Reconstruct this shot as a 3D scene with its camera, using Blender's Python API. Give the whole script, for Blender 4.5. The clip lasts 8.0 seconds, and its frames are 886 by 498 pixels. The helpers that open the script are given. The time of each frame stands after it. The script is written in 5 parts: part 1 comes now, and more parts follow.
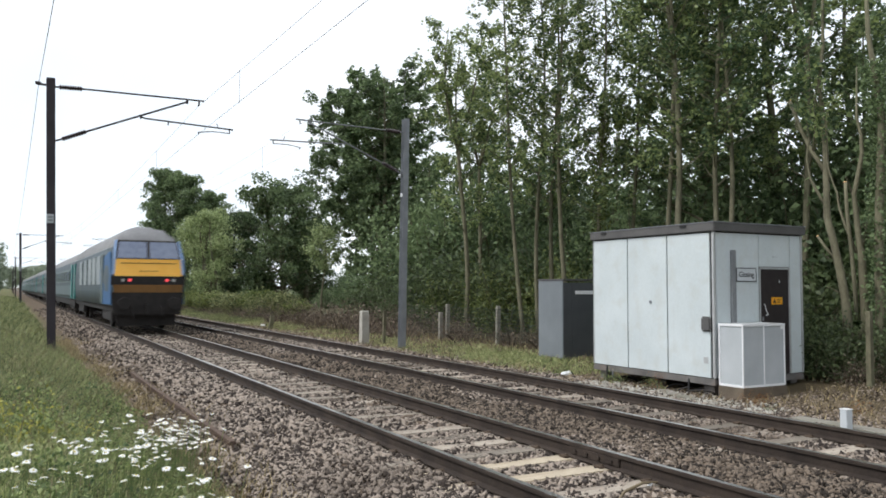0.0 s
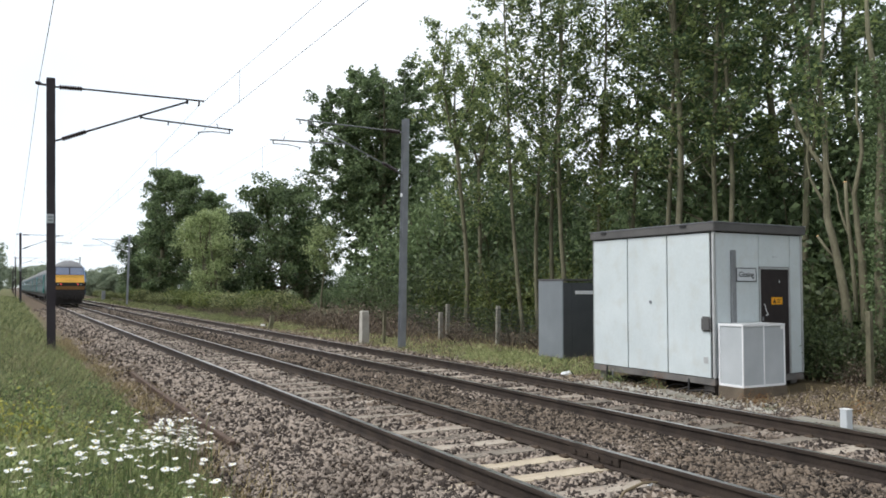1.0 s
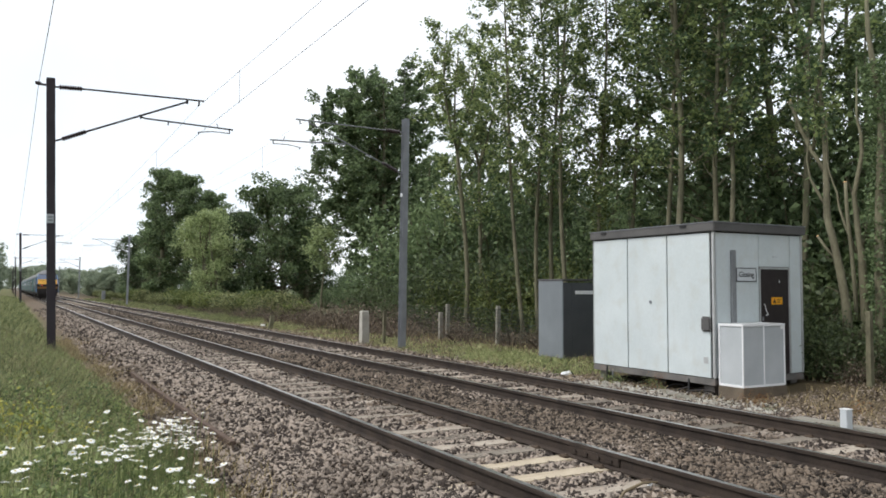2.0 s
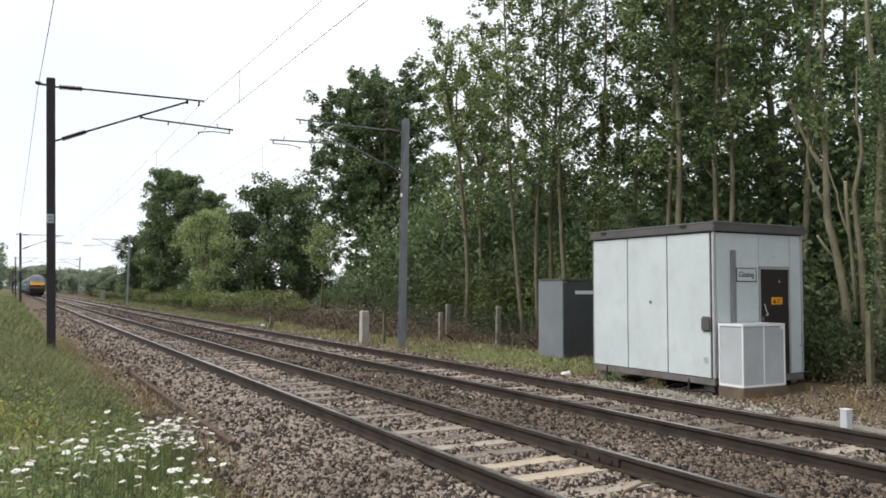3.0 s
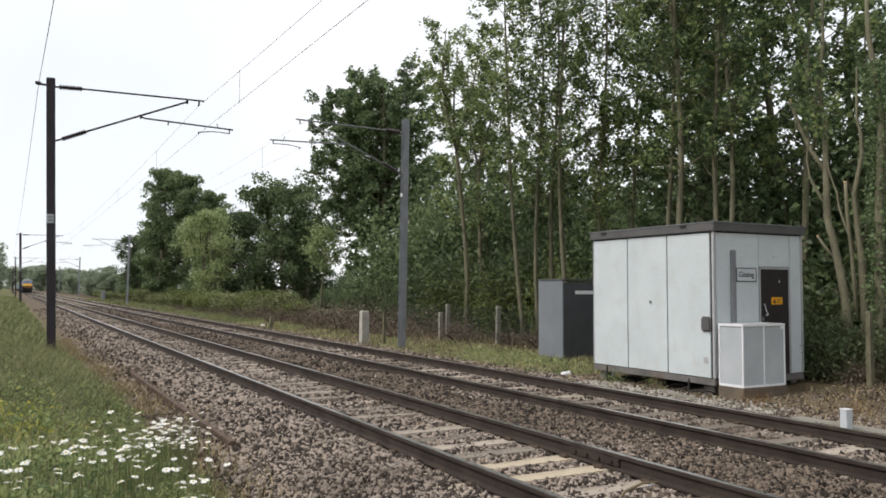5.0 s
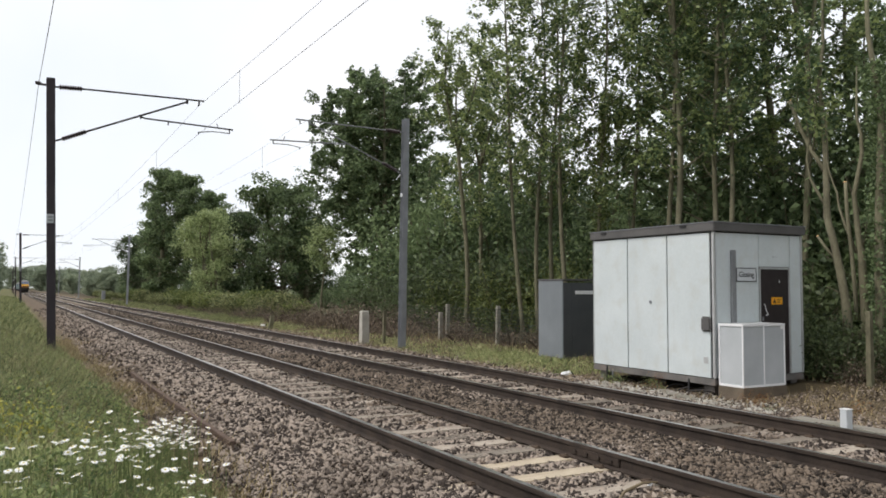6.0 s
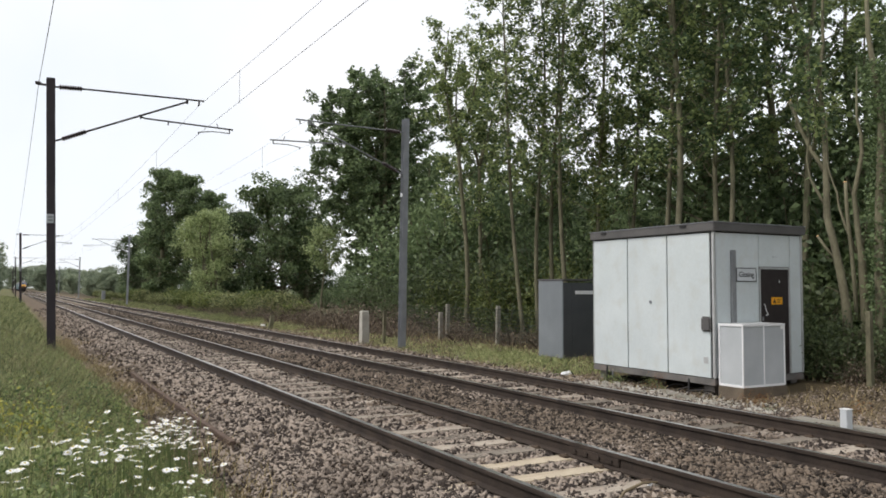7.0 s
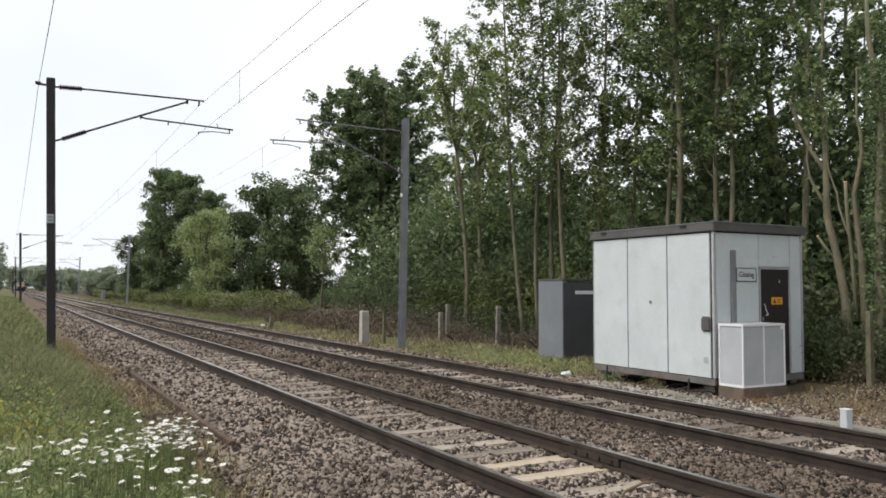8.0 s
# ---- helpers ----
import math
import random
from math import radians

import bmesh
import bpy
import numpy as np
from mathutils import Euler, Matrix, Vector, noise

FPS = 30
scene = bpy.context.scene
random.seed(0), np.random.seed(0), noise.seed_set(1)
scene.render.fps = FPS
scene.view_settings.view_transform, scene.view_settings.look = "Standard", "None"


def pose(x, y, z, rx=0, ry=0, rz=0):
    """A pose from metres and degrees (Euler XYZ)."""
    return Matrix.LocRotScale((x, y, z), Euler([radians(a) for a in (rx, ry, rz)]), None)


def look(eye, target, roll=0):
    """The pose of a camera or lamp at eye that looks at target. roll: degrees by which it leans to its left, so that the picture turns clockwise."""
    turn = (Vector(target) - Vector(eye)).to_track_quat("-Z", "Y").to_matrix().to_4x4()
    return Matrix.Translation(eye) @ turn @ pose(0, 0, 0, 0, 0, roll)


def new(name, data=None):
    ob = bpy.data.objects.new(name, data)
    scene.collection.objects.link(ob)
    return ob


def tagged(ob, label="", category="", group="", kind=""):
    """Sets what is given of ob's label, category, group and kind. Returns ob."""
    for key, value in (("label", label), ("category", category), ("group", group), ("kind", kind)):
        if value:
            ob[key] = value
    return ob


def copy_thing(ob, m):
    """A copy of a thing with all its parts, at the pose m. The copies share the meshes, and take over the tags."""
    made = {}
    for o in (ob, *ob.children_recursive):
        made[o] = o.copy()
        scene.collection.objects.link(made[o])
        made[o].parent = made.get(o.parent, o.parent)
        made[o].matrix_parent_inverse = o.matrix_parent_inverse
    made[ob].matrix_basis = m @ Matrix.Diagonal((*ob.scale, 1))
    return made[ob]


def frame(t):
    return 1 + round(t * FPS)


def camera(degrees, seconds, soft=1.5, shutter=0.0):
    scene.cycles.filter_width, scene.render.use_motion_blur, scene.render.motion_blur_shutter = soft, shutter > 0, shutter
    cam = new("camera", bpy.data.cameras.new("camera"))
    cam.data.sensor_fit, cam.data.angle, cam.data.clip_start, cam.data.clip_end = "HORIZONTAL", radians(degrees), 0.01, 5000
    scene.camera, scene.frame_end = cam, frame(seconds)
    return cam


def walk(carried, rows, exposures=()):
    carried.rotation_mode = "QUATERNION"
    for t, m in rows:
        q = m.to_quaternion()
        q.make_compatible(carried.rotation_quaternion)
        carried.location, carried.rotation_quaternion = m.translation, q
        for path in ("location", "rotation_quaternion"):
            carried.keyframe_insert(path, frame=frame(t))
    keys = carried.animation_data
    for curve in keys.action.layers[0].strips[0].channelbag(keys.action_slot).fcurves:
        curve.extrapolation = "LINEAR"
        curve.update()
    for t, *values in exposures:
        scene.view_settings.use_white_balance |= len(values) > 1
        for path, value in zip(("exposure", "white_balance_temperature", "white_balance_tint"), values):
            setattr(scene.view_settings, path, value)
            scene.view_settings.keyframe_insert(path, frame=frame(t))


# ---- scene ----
cam = camera(58.5, 8.0, soft=1.7, shutter=0.5)
EYE = (0.0, 0.0, 1.633)
_h, _p = radians(28.72), radians(2.85)
AIM = (math.sin(_h) * math.cos(_p), math.cos(_h) * math.cos(_p), 1.633 + math.sin(_p))
walk(cam, [(0.0, look(EYE, AIM, 0.15)), (8.0, look(EYE, AIM, 0.15))], [(0.0, 0.17, 6200, 10), (1.5, 0.16, 6270, 10), (3.0, 0.08, 6430, 11), (4.5, 0.03, 6520, 12), (8.0, 0.01, 6540, 12)])

# ---------------------------------------------------------------- daylight
world = bpy.data.worlds.new("overcast_sky")
scene.world = world
world.use_nodes = True
wt = world.node_tree
bg = wt.nodes["Background"]
sky = wt.nodes.new("ShaderNodeTexSky")
sky.sky_type, sky.sun_disc = "NISHITA", False
sky.sun_elevation, sky.sun_rotation = radians(50), radians(265)
cloud = wt.nodes.new("ShaderNodeTexNoise")
cloud.inputs["Scale"].default_value, cloud.inputs["Detail"].default_value = 2.2, 5
ramp = wt.nodes.new("ShaderNodeValToRGB")
ramp.color_ramp.elements[0].position, ramp.color_ramp.elements[0].color = 0.3, (8.6, 9.3, 9.8, 1)
ramp.color_ramp.elements[1].position, ramp.color_ramp.elements[1].color = 0.62, (10.2, 10.3, 10.4, 1)
mixs = wt.nodes.new("ShaderNodeMix")
mixs.data_type = "RGBA"
mixs.inputs[0].default_value = 0.9
wt.links.new(cloud.outputs["Fac"], ramp.inputs[0])
wt.links.new(sky.outputs[0], mixs.inputs[6])
wt.links.new(ramp.outputs[0], mixs.inputs[7])
wt.links.new(mixs.outputs[2], bg.inputs["Color"])
bg.inputs["Strength"].default_value = 0.11

sun_data = bpy.data.lights.new("sun", "SUN")
sun_data.energy, sun_data.angle, sun_data.color = 2.2, radians(12), (1.0, 0.95, 0.88)
sun = new("sun", sun_data)
sun.matrix_world = look((-25, 3, 30), (0, 0, 0))


# ---------------------------------------------------------------- materials
def material(name, dark, light, rough=0.8, metal=0.0, scale=6.0, bump=0.15, fine=60.0, stain=None, stain_amount=0.0,
             stain_scale=1.2, island=0.0, per_object=0.0, stretch=(1, 1, 1), spec=0.3, glow=None, through_light=0.0):
    """A surface with two sizes of variation, optional stains, and relief."""
    m = bpy.data.materials.new(name)
    m.use_nodes = True
    t = m.node_tree
    b = t.nodes["Principled BSDF"]
    geo = t.nodes.new("ShaderNodeTexCoord")
    mapping = t.nodes.new("ShaderNodeMapping")
    mapping.inputs["Scale"].default_value = stretch
    t.links.new(geo.outputs["Object"], mapping.inputs[0])

    def noise_node(s, detail):
        n = t.nodes.new("ShaderNodeTexNoise")
        n.inputs["Scale"].default_value, n.inputs["Detail"].default_value = s, detail
        t.links.new(mapping.outputs[0], n.inputs["Vector"])
        return n.outputs["Fac"]

    def math_node(op, a, c):
        n = t.nodes.new("ShaderNodeMath")
        n.operation = op
        for i, v in enumerate((a, c)):
            if isinstance(v, (int, float)):
                n.inputs[i].default_value = v
            else:
                t.links.new(v, n.inputs[i])
        return n.outputs[0]

    big, small = noise_node(scale, 5), noise_node(fine, 4)
    f = math_node("ADD", math_node("MULTIPLY", big, 0.65), math_node("MULTIPLY", small, 0.35))
    if island:
        g = t.nodes.new("ShaderNodeNewGeometry")
        f = math_node("ADD", f, math_node("MULTIPLY", math_node("SUBTRACT", g.outputs["Random Per Island"], 0.5), island))
    if per_object:
        g = t.nodes.new("ShaderNodeObjectInfo")
        f = math_node("ADD", f, math_node("MULTIPLY", math_node("SUBTRACT", g.outputs["Random"], 0.5), per_object))
    r = t.nodes.new("ShaderNodeValToRGB")
    r.color_ramp.elements[0].position, r.color_ramp.elements[0].color = 0.3, (*dark, 1)
    r.color_ramp.elements[1].position, r.color_ramp.elements[1].color = 0.7, (*light, 1)
    t.links.new(f, r.inputs[0])
    colour = r.outputs[0]
    if stain:
        sr = t.nodes.new("ShaderNodeValToRGB")
        sr.color_ramp.elements[0].position, sr.color_ramp.elements[1].position = 0.5, 0.72
        t.links.new(noise_node(stain_scale, 6), sr.inputs[0])
        mx = t.nodes.new("ShaderNodeMix")
        mx.data_type = "RGBA"
        t.links.new(math_node("MULTIPLY", sr.outputs[0], stain_amount), mx.inputs[0])
        t.links.new(colour, mx.inputs[6])
        mx.inputs[7].default_value = (*stain, 1)
        colour = mx.outputs[2]
    t.links.new(colour, b.inputs["Base Color"])
    b.inputs["Roughness"].default_value, b.inputs["Metallic"].default_value = rough, metal
    b.inputs["Specular IOR Level"].default_value = spec
    if bump:
        bn = t.nodes.new("ShaderNodeBump")
        bn.inputs["Strength"].default_value, bn.inputs["Distance"].default_value = bump, 0.02
        t.links.new(small, bn.inputs["Height"])
        t.links.new(bn.outputs[0], b.inputs["Normal"])
    if glow:
        b.inputs["Emission Color"].default_value, b.inputs["Emission Strength"].default_value = (*glow[:3], 1), glow[3]
    if through_light:
        tr = t.nodes.new("ShaderNodeBsdfTranslucent")
        t.links.new(colour, tr.inputs["Color"])
        ms = t.nodes.new("ShaderNodeMixShader")
        ms.inputs[0].default_value = through_light
        t.links.new(b.outputs[0], ms.inputs[1])
        t.links.new(tr.outputs[0], ms.inputs[2])
        t.links.new(ms.outputs[0], t.nodes["Material Output"].inputs["Surface"])
    return m


M_STONE = material("ballast_stone", (0.04, 0.031, 0.026), (0.34, 0.284, 0.235), 0.9, island=1.4, scale=0.9, fine=30, stain=(0.06, 0.045, 0.034), stain_amount=0.75, stain_scale=0.45)
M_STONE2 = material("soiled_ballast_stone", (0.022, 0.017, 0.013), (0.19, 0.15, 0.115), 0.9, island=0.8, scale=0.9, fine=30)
M_RAIL = material("rail_steel_rusty", (0.018, 0.014, 0.012), (0.062, 0.046, 0.036), 0.8, 0.1, scale=3, fine=40)
M_RAILTOP = material("rail_head_polished", (0.38, 0.37, 0.37), (0.6, 0.59, 0.58), 0.28, 0.9, scale=3, bump=0.03)
M_RUST = material("rusted_iron", (0.06, 0.042, 0.033), (0.15, 0.105, 0.08), 0.9, 0.1, scale=4)
M_SLEEPER = material("weathered_sleeper", (0.17, 0.148, 0.12), (0.42, 0.365, 0.3), 0.92, per_object=0.8, scale=3, fine=30,
                     stretch=(1, 6, 6), stain=(0.12, 0.09, 0.07), stain_amount=0.7, stain_scale=2.5, bump=0.4)
M_SLEEPERN = material("bare_timber_sleeper", (0.36, 0.3, 0.22), (0.6, 0.515, 0.39), 0.9, scale=3, fine=30, stretch=(1, 6, 6), bump=0.4, stain=(0.2, 0.15, 0.1), stain_amount=0.5, stain_scale=2.5)
M_CLIP = material("rail_clip_iron", (0.05, 0.04, 0.03), (0.12, 0.085, 0.06), 0.8, 0.2)
M_SHED = material("shed_panel_paint", (0.5, 0.55, 0.56), (0.6, 0.65, 0.66), 0.45, scale=1.2, fine=18, bump=0.03,
                  stain=(0.45, 0.445, 0.39), stain_amount=0.3, stain_scale=3.2)
M_SHEDTRIM = material("aluminium_trim", (0.4, 0.41, 0.41), (0.52, 0.53, 0.53), 0.45, 0.3, bump=0.03)
M_JOINT = material("dark_joint", (0.02, 0.02, 0.02), (0.045, 0.045, 0.045), 0.8, bump=0)
M_FASCIA = material("roof_fascia_grey", (0.075, 0.073, 0.072), (0.125, 0.12, 0.118), 0.7, scale=2)
M_BASE = material("shed_base_steel", (0.09, 0.085, 0.08), (0.2, 0.19, 0.18), 0.8, scale=3, stain=(0.2, 0.1, 0.05), stain_amount=0.4)
M_DOOR = material("door_dark_brown", (0.018, 0.014, 0.015), (0.035, 0.028, 0.028), 0.5, bump=0.03)
M_GREY = material("grey_conduit", (0.17, 0.18, 0.19), (0.23, 0.24, 0.25), 0.6, bump=0.03)
M_WHITE = material("white_plate", (0.72, 0.73, 0.74), (0.8, 0.8, 0.8), 0.5, bump=0.02)
M_BLACK = material("black_lettering", (0.01, 0.01, 0.012), (0.02, 0.02, 0.022), 0.6, bump=0)
M_ORANGE = material("warning_yellow", (0.72, 0.33, 0.02), (0.8, 0.4, 0.03), 0.5, bump=0.02)
M_ACU = material("acu_mesh_panel", (0.38, 0.405, 0.42), (0.48, 0.505, 0.52), 0.6, scale=2, bump=0.05)
M_CONC = material("weathered_concrete", (0.3, 0.28, 0.24), (0.5, 0.48, 0.43), 0.9, scale=2.5, fine=40, bump=0.3,
                  stain=(0.2, 0.19, 0.14), stain_amount=0.5)
M_POST = material("dull_concrete_post", (0.17, 0.16, 0.13), (0.32, 0.3, 0.26), 0.9, scale=3, fine=40, bump=0.3, stain=(0.1, 0.1, 0.06), stain_amount=0.6)
M_BRICK = material("brown_brickwork", (0.085, 0.072, 0.056), (0.19, 0.15, 0.11), 0.9, scale=3)
M_CABL = material("grey_cabinet_paint", (0.15, 0.168, 0.183), (0.205, 0.225, 0.24), 0.5, scale=1.5, bump=0.04)
M_CABD = material("dark_cabinet_paint", (0.06, 0.065, 0.07), (0.09, 0.095, 0.1), 0.5, scale=1.5, bump=0.04)
M_MAST = material("painted_mast_dark", (0.022, 0.018, 0.022), (0.045, 0.038, 0.042), 0.75, scale=3)
M_GALV = material("galvanised_steel", (0.22, 0.23, 0.25), (0.34, 0.35, 0.37), 0.55, 0.5, scale=3)
M_TUBE = material("dark_catenary_tube", (0.04, 0.035, 0.04), (0.08, 0.075, 0.075), 0.6, 0.4)
M_TUBEG = material("galvanised_catenary_tube", (0.17, 0.18, 0.18), (0.26, 0.27, 0.28), 0.55, 0.4)
M_INSUL = material("brown_insulator", (0.025, 0.018, 0.018), (0.05, 0.035, 0.035), 0.3, bump=0)
M_WIRE = material("copper_wire_weathered", (0.12, 0.115, 0.115), (0.2, 0.19, 0.19), 0.6, 0.4, bump=0)
M_BARK = material("pale_bark", (0.075, 0.07, 0.046), (0.215, 0.2, 0.13), 0.9, scale=5, fine=35, stretch=(1, 1, 0.35), bump=0.5,
                  stain=(0.07, 0.09, 0.04), stain_amount=0.6)
M_SIGN = material("grey_white_sign_plate", (0.5, 0.53, 0.55), (0.58, 0.61, 0.63), 0.5, scale=2, bump=0.02)
M_CUT = material("fresh_cut_wood", (0.6, 0.34, 0.16), (0.75, 0.48, 0.26), 0.9)


def leaf_material(name, dark, light):
    return material(name, dark, light, 0.5, island=0.8, per_object=0.35, scale=0.35, fine=1.5, bump=0, spec=0.35, through_light=0.46)


M_LEAF = leaf_material("broad_leaf_green", (0.07, 0.112, 0.052), (0.29, 0.35, 0.135))
M_LEAFD = leaf_material("dark_leaf_green", (0.085, 0.125, 0.06), (0.215, 0.285, 0.135))
M_OAK = leaf_material("deep_oak_green", (0.055, 0.085, 0.042), (0.165, 0.22, 0.1))
M_LEAFYEL = leaf_material("yellow_flowering_weed", (0.22, 0.23, 0.05), (0.5, 0.47, 0.11))
M_LEAFP = leaf_material("pale_willow_green", (0.175, 0.23, 0.1), (0.38, 0.445, 0.21))
M_IVY = leaf_material("dark_ivy_green", (0.048, 0.068, 0.032), (0.135, 0.175, 0.078))
M_LEAFY = leaf_material("yellow_leaf_green", (0.08, 0.108, 0.032), (0.24, 0.275, 0.095))
# paler than the nearer leaves: the air haze is put into the colour
M_LEAFHAZE = leaf_material("haze_paled_leaf_green", (0.19, 0.235, 0.17), (0.34, 0.39, 0.27))
M_RUSTLEAF = leaf_material("rust_brown_dead_leaf", (0.12, 0.06, 0.025), (0.34, 0.18, 0.08))
M_GRASS = material("meadow_grass", (0.12, 0.165, 0.06), (0.5, 0.53, 0.25), 0.7, island=0.9, scale=0.8, fine=4, bump=0, through_light=0.3)
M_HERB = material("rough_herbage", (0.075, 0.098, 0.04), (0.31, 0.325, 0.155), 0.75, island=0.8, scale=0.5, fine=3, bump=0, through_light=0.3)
M_HERBLEAF = leaf_material("meadow_herb_leaf", (0.12, 0.17, 0.06), (0.42, 0.48, 0.2))
M_STRAW = material("golden_dry_grass", (0.13, 0.1, 0.05), (0.42, 0.34, 0.19), 0.9, island=0.9, scale=0.8, fine=4, bump=0)
M_DRY = material("dry_stalk", (0.15, 0.115, 0.07), (0.34, 0.28, 0.18), 0.9, island=0.7, scale=0.8, fine=4, bump=0)
M_BRAMBLE = material("dead_bramble", (0.06, 0.046, 0.036), (0.22, 0.175, 0.13), 0.9, island=0.7, scale=0.8, fine=4, bump=0)
M_PETAL = material("white_petal", (0.86, 0.86, 0.85), (0.93, 0.93, 0.92), 0.7, bump=0, through_light=0.25)
M_YOLK = material("yellow_flower_centre", (0.55, 0.45, 0.04), (0.72, 0.58, 0.08), 0.8, bump=0)
M_NET = material("green_fence_wire", (0.03, 0.05, 0.04), (0.06, 0.085, 0.065), 0.7, bump=0)


def ground_material():
    """Meadow, cess, ballast bed, verge and leaf litter laid out by the distance from the line."""
    m = material("ground", (0.1, 0.08, 0.06), (0.2, 0.17, 0.13), 0.95, scale=1.5, fine=25, bump=0.6)
    t = m.node_tree
    b = t.nodes["Principled BSDF"]
    old = b.inputs["Base Color"].links[0].from_socket
    geo = t.nodes.new("ShaderNodeNewGeometry")
    sep = t.nodes.new("ShaderNodeSeparateXYZ")
    t.links.new(geo.outputs["Position"], sep.inputs[0])
    n = t.nodes.new("ShaderNodeTexNoise")
    n.inputs["Scale"].default_value, n.inputs["Detail"].default_value = 0.9, 5
    t.links.new(geo.outputs["Position"], n.inputs["Vector"])
    a = t.nodes.new("ShaderNodeMath")
    a.operation = "MULTIPLY_ADD"
    a.inputs[1].default_value, a.inputs[2].default_value = 1.6, -0.8
    t.links.new(n.outputs["Fac"], a.inputs[0])
    s = t.nodes.new("ShaderNodeMath")
    s.operation = "ADD"
    t.links.new(sep.outputs[0], s.inputs[0])
    t.links.new(a.outputs[0], s.inputs[1])
    mr = t.nodes.new("ShaderNodeMapRange")
    mr.inputs[1].default_value, mr.inputs[2].default_value = -4.0, 26.0
    t.links.new(s.outputs[0], mr.inputs[0])
    r = t.nodes.new("ShaderNodeValToRGB")
    els = r.color_ramp.elements
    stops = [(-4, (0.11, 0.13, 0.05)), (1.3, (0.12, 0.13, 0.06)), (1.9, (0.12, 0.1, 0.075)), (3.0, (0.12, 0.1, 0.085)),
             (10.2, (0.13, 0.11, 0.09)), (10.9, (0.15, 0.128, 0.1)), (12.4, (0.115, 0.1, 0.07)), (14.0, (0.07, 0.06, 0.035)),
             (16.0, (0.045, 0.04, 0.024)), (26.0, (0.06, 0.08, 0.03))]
    els[0].position, els[0].color = 0.0, (*stops[0][1], 1)
    els[1].position, els[1].color = 1.0, (*stops[-1][1], 1)
    for x, c in stops[1:-1]:
        e = els.new((x + 4) / 30)
        e.color = (*c, 1)
    t.links.new(mr.outputs[0], r.inputs[0])
    lum = t.nodes.new("ShaderNodeMix")
    lum.data_type, lum.blend_type = "RGBA", "MULTIPLY"
    lum.inputs[0].default_value = 0.75
    t.links.new(r.outputs[0], lum.inputs[6])
    sc = t.nodes.new("ShaderNodeVectorMath")
    sc.operation = "SCALE"
    sc.inputs["Scale"].default_value = 6.5
    t.links.new(old, sc.inputs[0])
    t.links.new(sc.outputs[0], lum.inputs[7])
    t.links.new(lum.outputs[2], b.inputs["Base Color"])
    return m


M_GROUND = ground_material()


# ---------------------------------------------------------------- mesh helpers
def mesh_of(name, bm, *mats, smooth=False):
    me = bpy.data.meshes.new(name)
    bm.to_mesh(me)
    bm.free()
    for m in mats:
        me.materials.append(m)
    if smooth:
        me.polygons.foreach_set("use_smooth", [True] * len(me.polygons))
    return me


def part(name, bm, mat, parent, label="", at=None, smooth=False):
    """One bmesh as one mesh object under a thing or a part."""
    mats = mat if isinstance(mat, (list, tuple)) else (mat,)
    ob = new(name, mesh_of(name, bm, *mats, smooth=smooth))
    ob.parent = parent
    if at is not None:
        ob.matrix_basis = at
    if label:
        ob["label"] = label
    return ob


def thing(name, m, label, category, group="", kind=""):
    ob = new(name)
    ob.empty_display_size = 0.2
    ob.matrix_basis = m
    return tagged(ob, label, category, group, kind)


def box(x0, x1, y0, y1, z0, z1, bevel=0.0, bm=None):
    bm2 = bmesh.new()
    bmesh.ops.create_cube(bm2, size=1)
    for v in bm2.verts:
        v.co = Vector(((x0 + x1) / 2 + v.co.x * (x1 - x0), (y0 + y1) / 2 + v.co.y * (y1 - y0), (z0 + z1) / 2 + v.co.z * (z1 - z0)))
    if bevel:
        bmesh.ops.bevel(bm2, geom=bm2.edges[:], offset=bevel, segments=2, affect="EDGES")
    if bm is None:
        return bm2
    tmp = bpy.data.meshes.new("tmp")
    bm2.to_mesh(tmp)
    bm2.free()
    bm.from_mesh(tmp)
    bpy.data.meshes.remove(tmp)
    return bm


def tube(points, radii, sides=8, bm=None, cap=True):
    """A round bar along points, with a radius at each."""
    bm = bm or bmesh.new()
    rings = []
    pts = [Vector(q) for q in points]
    for i, c in enumerate(pts):
        d = (pts[min(i + 1, len(pts) - 1)] - pts[max(i - 1, 0)]).normalized()
        u = d.orthogonal().normalized() if abs(d.z) > 0.9 else d.cross(Vector((0, 0, 1))).normalized()
        if abs(d.z) > 0.9:
            u = Vector((1, 0, 0)) - d * d.x
            u.normalize()
        v = d.cross(u)
        r = radii[i] if isinstance(radii, (list, tuple)) else radii
        rings.append([bm.verts.new(c + (u * math.cos(a) + v * math.sin(a)) * r) for a in [k * math.tau / sides for k in range(sides)]])
    for a, b in zip(rings, rings[1:]):
        for k in range(sides):
            bm.faces.new((a[k], a[(k + 1) % sides], b[(k + 1) % sides], b[k]))
    if cap:
        bm.faces.new(rings[0][::-1])
        bm.faces.new(rings[-1])
    return bm


def sweep(profile, y0, y1, bm=None, steps=1):
    """An outline in x and z drawn along y."""
    bm = bm or bmesh.new()
    rows = []
    for i in range(steps + 1):
        y = y0 + (y1 - y0) * i / steps
        rows.append([bm.verts.new((x, y, z)) for x, z in profile])
    n = len(profile)
    for a, b in zip(rows, rows[1:]):
        for k in range(n):
            bm.faces.new((a[k], b[k], b[(k + 1) % n], a[(k + 1) % n]))
    bm.faces.new(rows[0])
    bm.faces.new(rows[-1][::-1])
    return bm


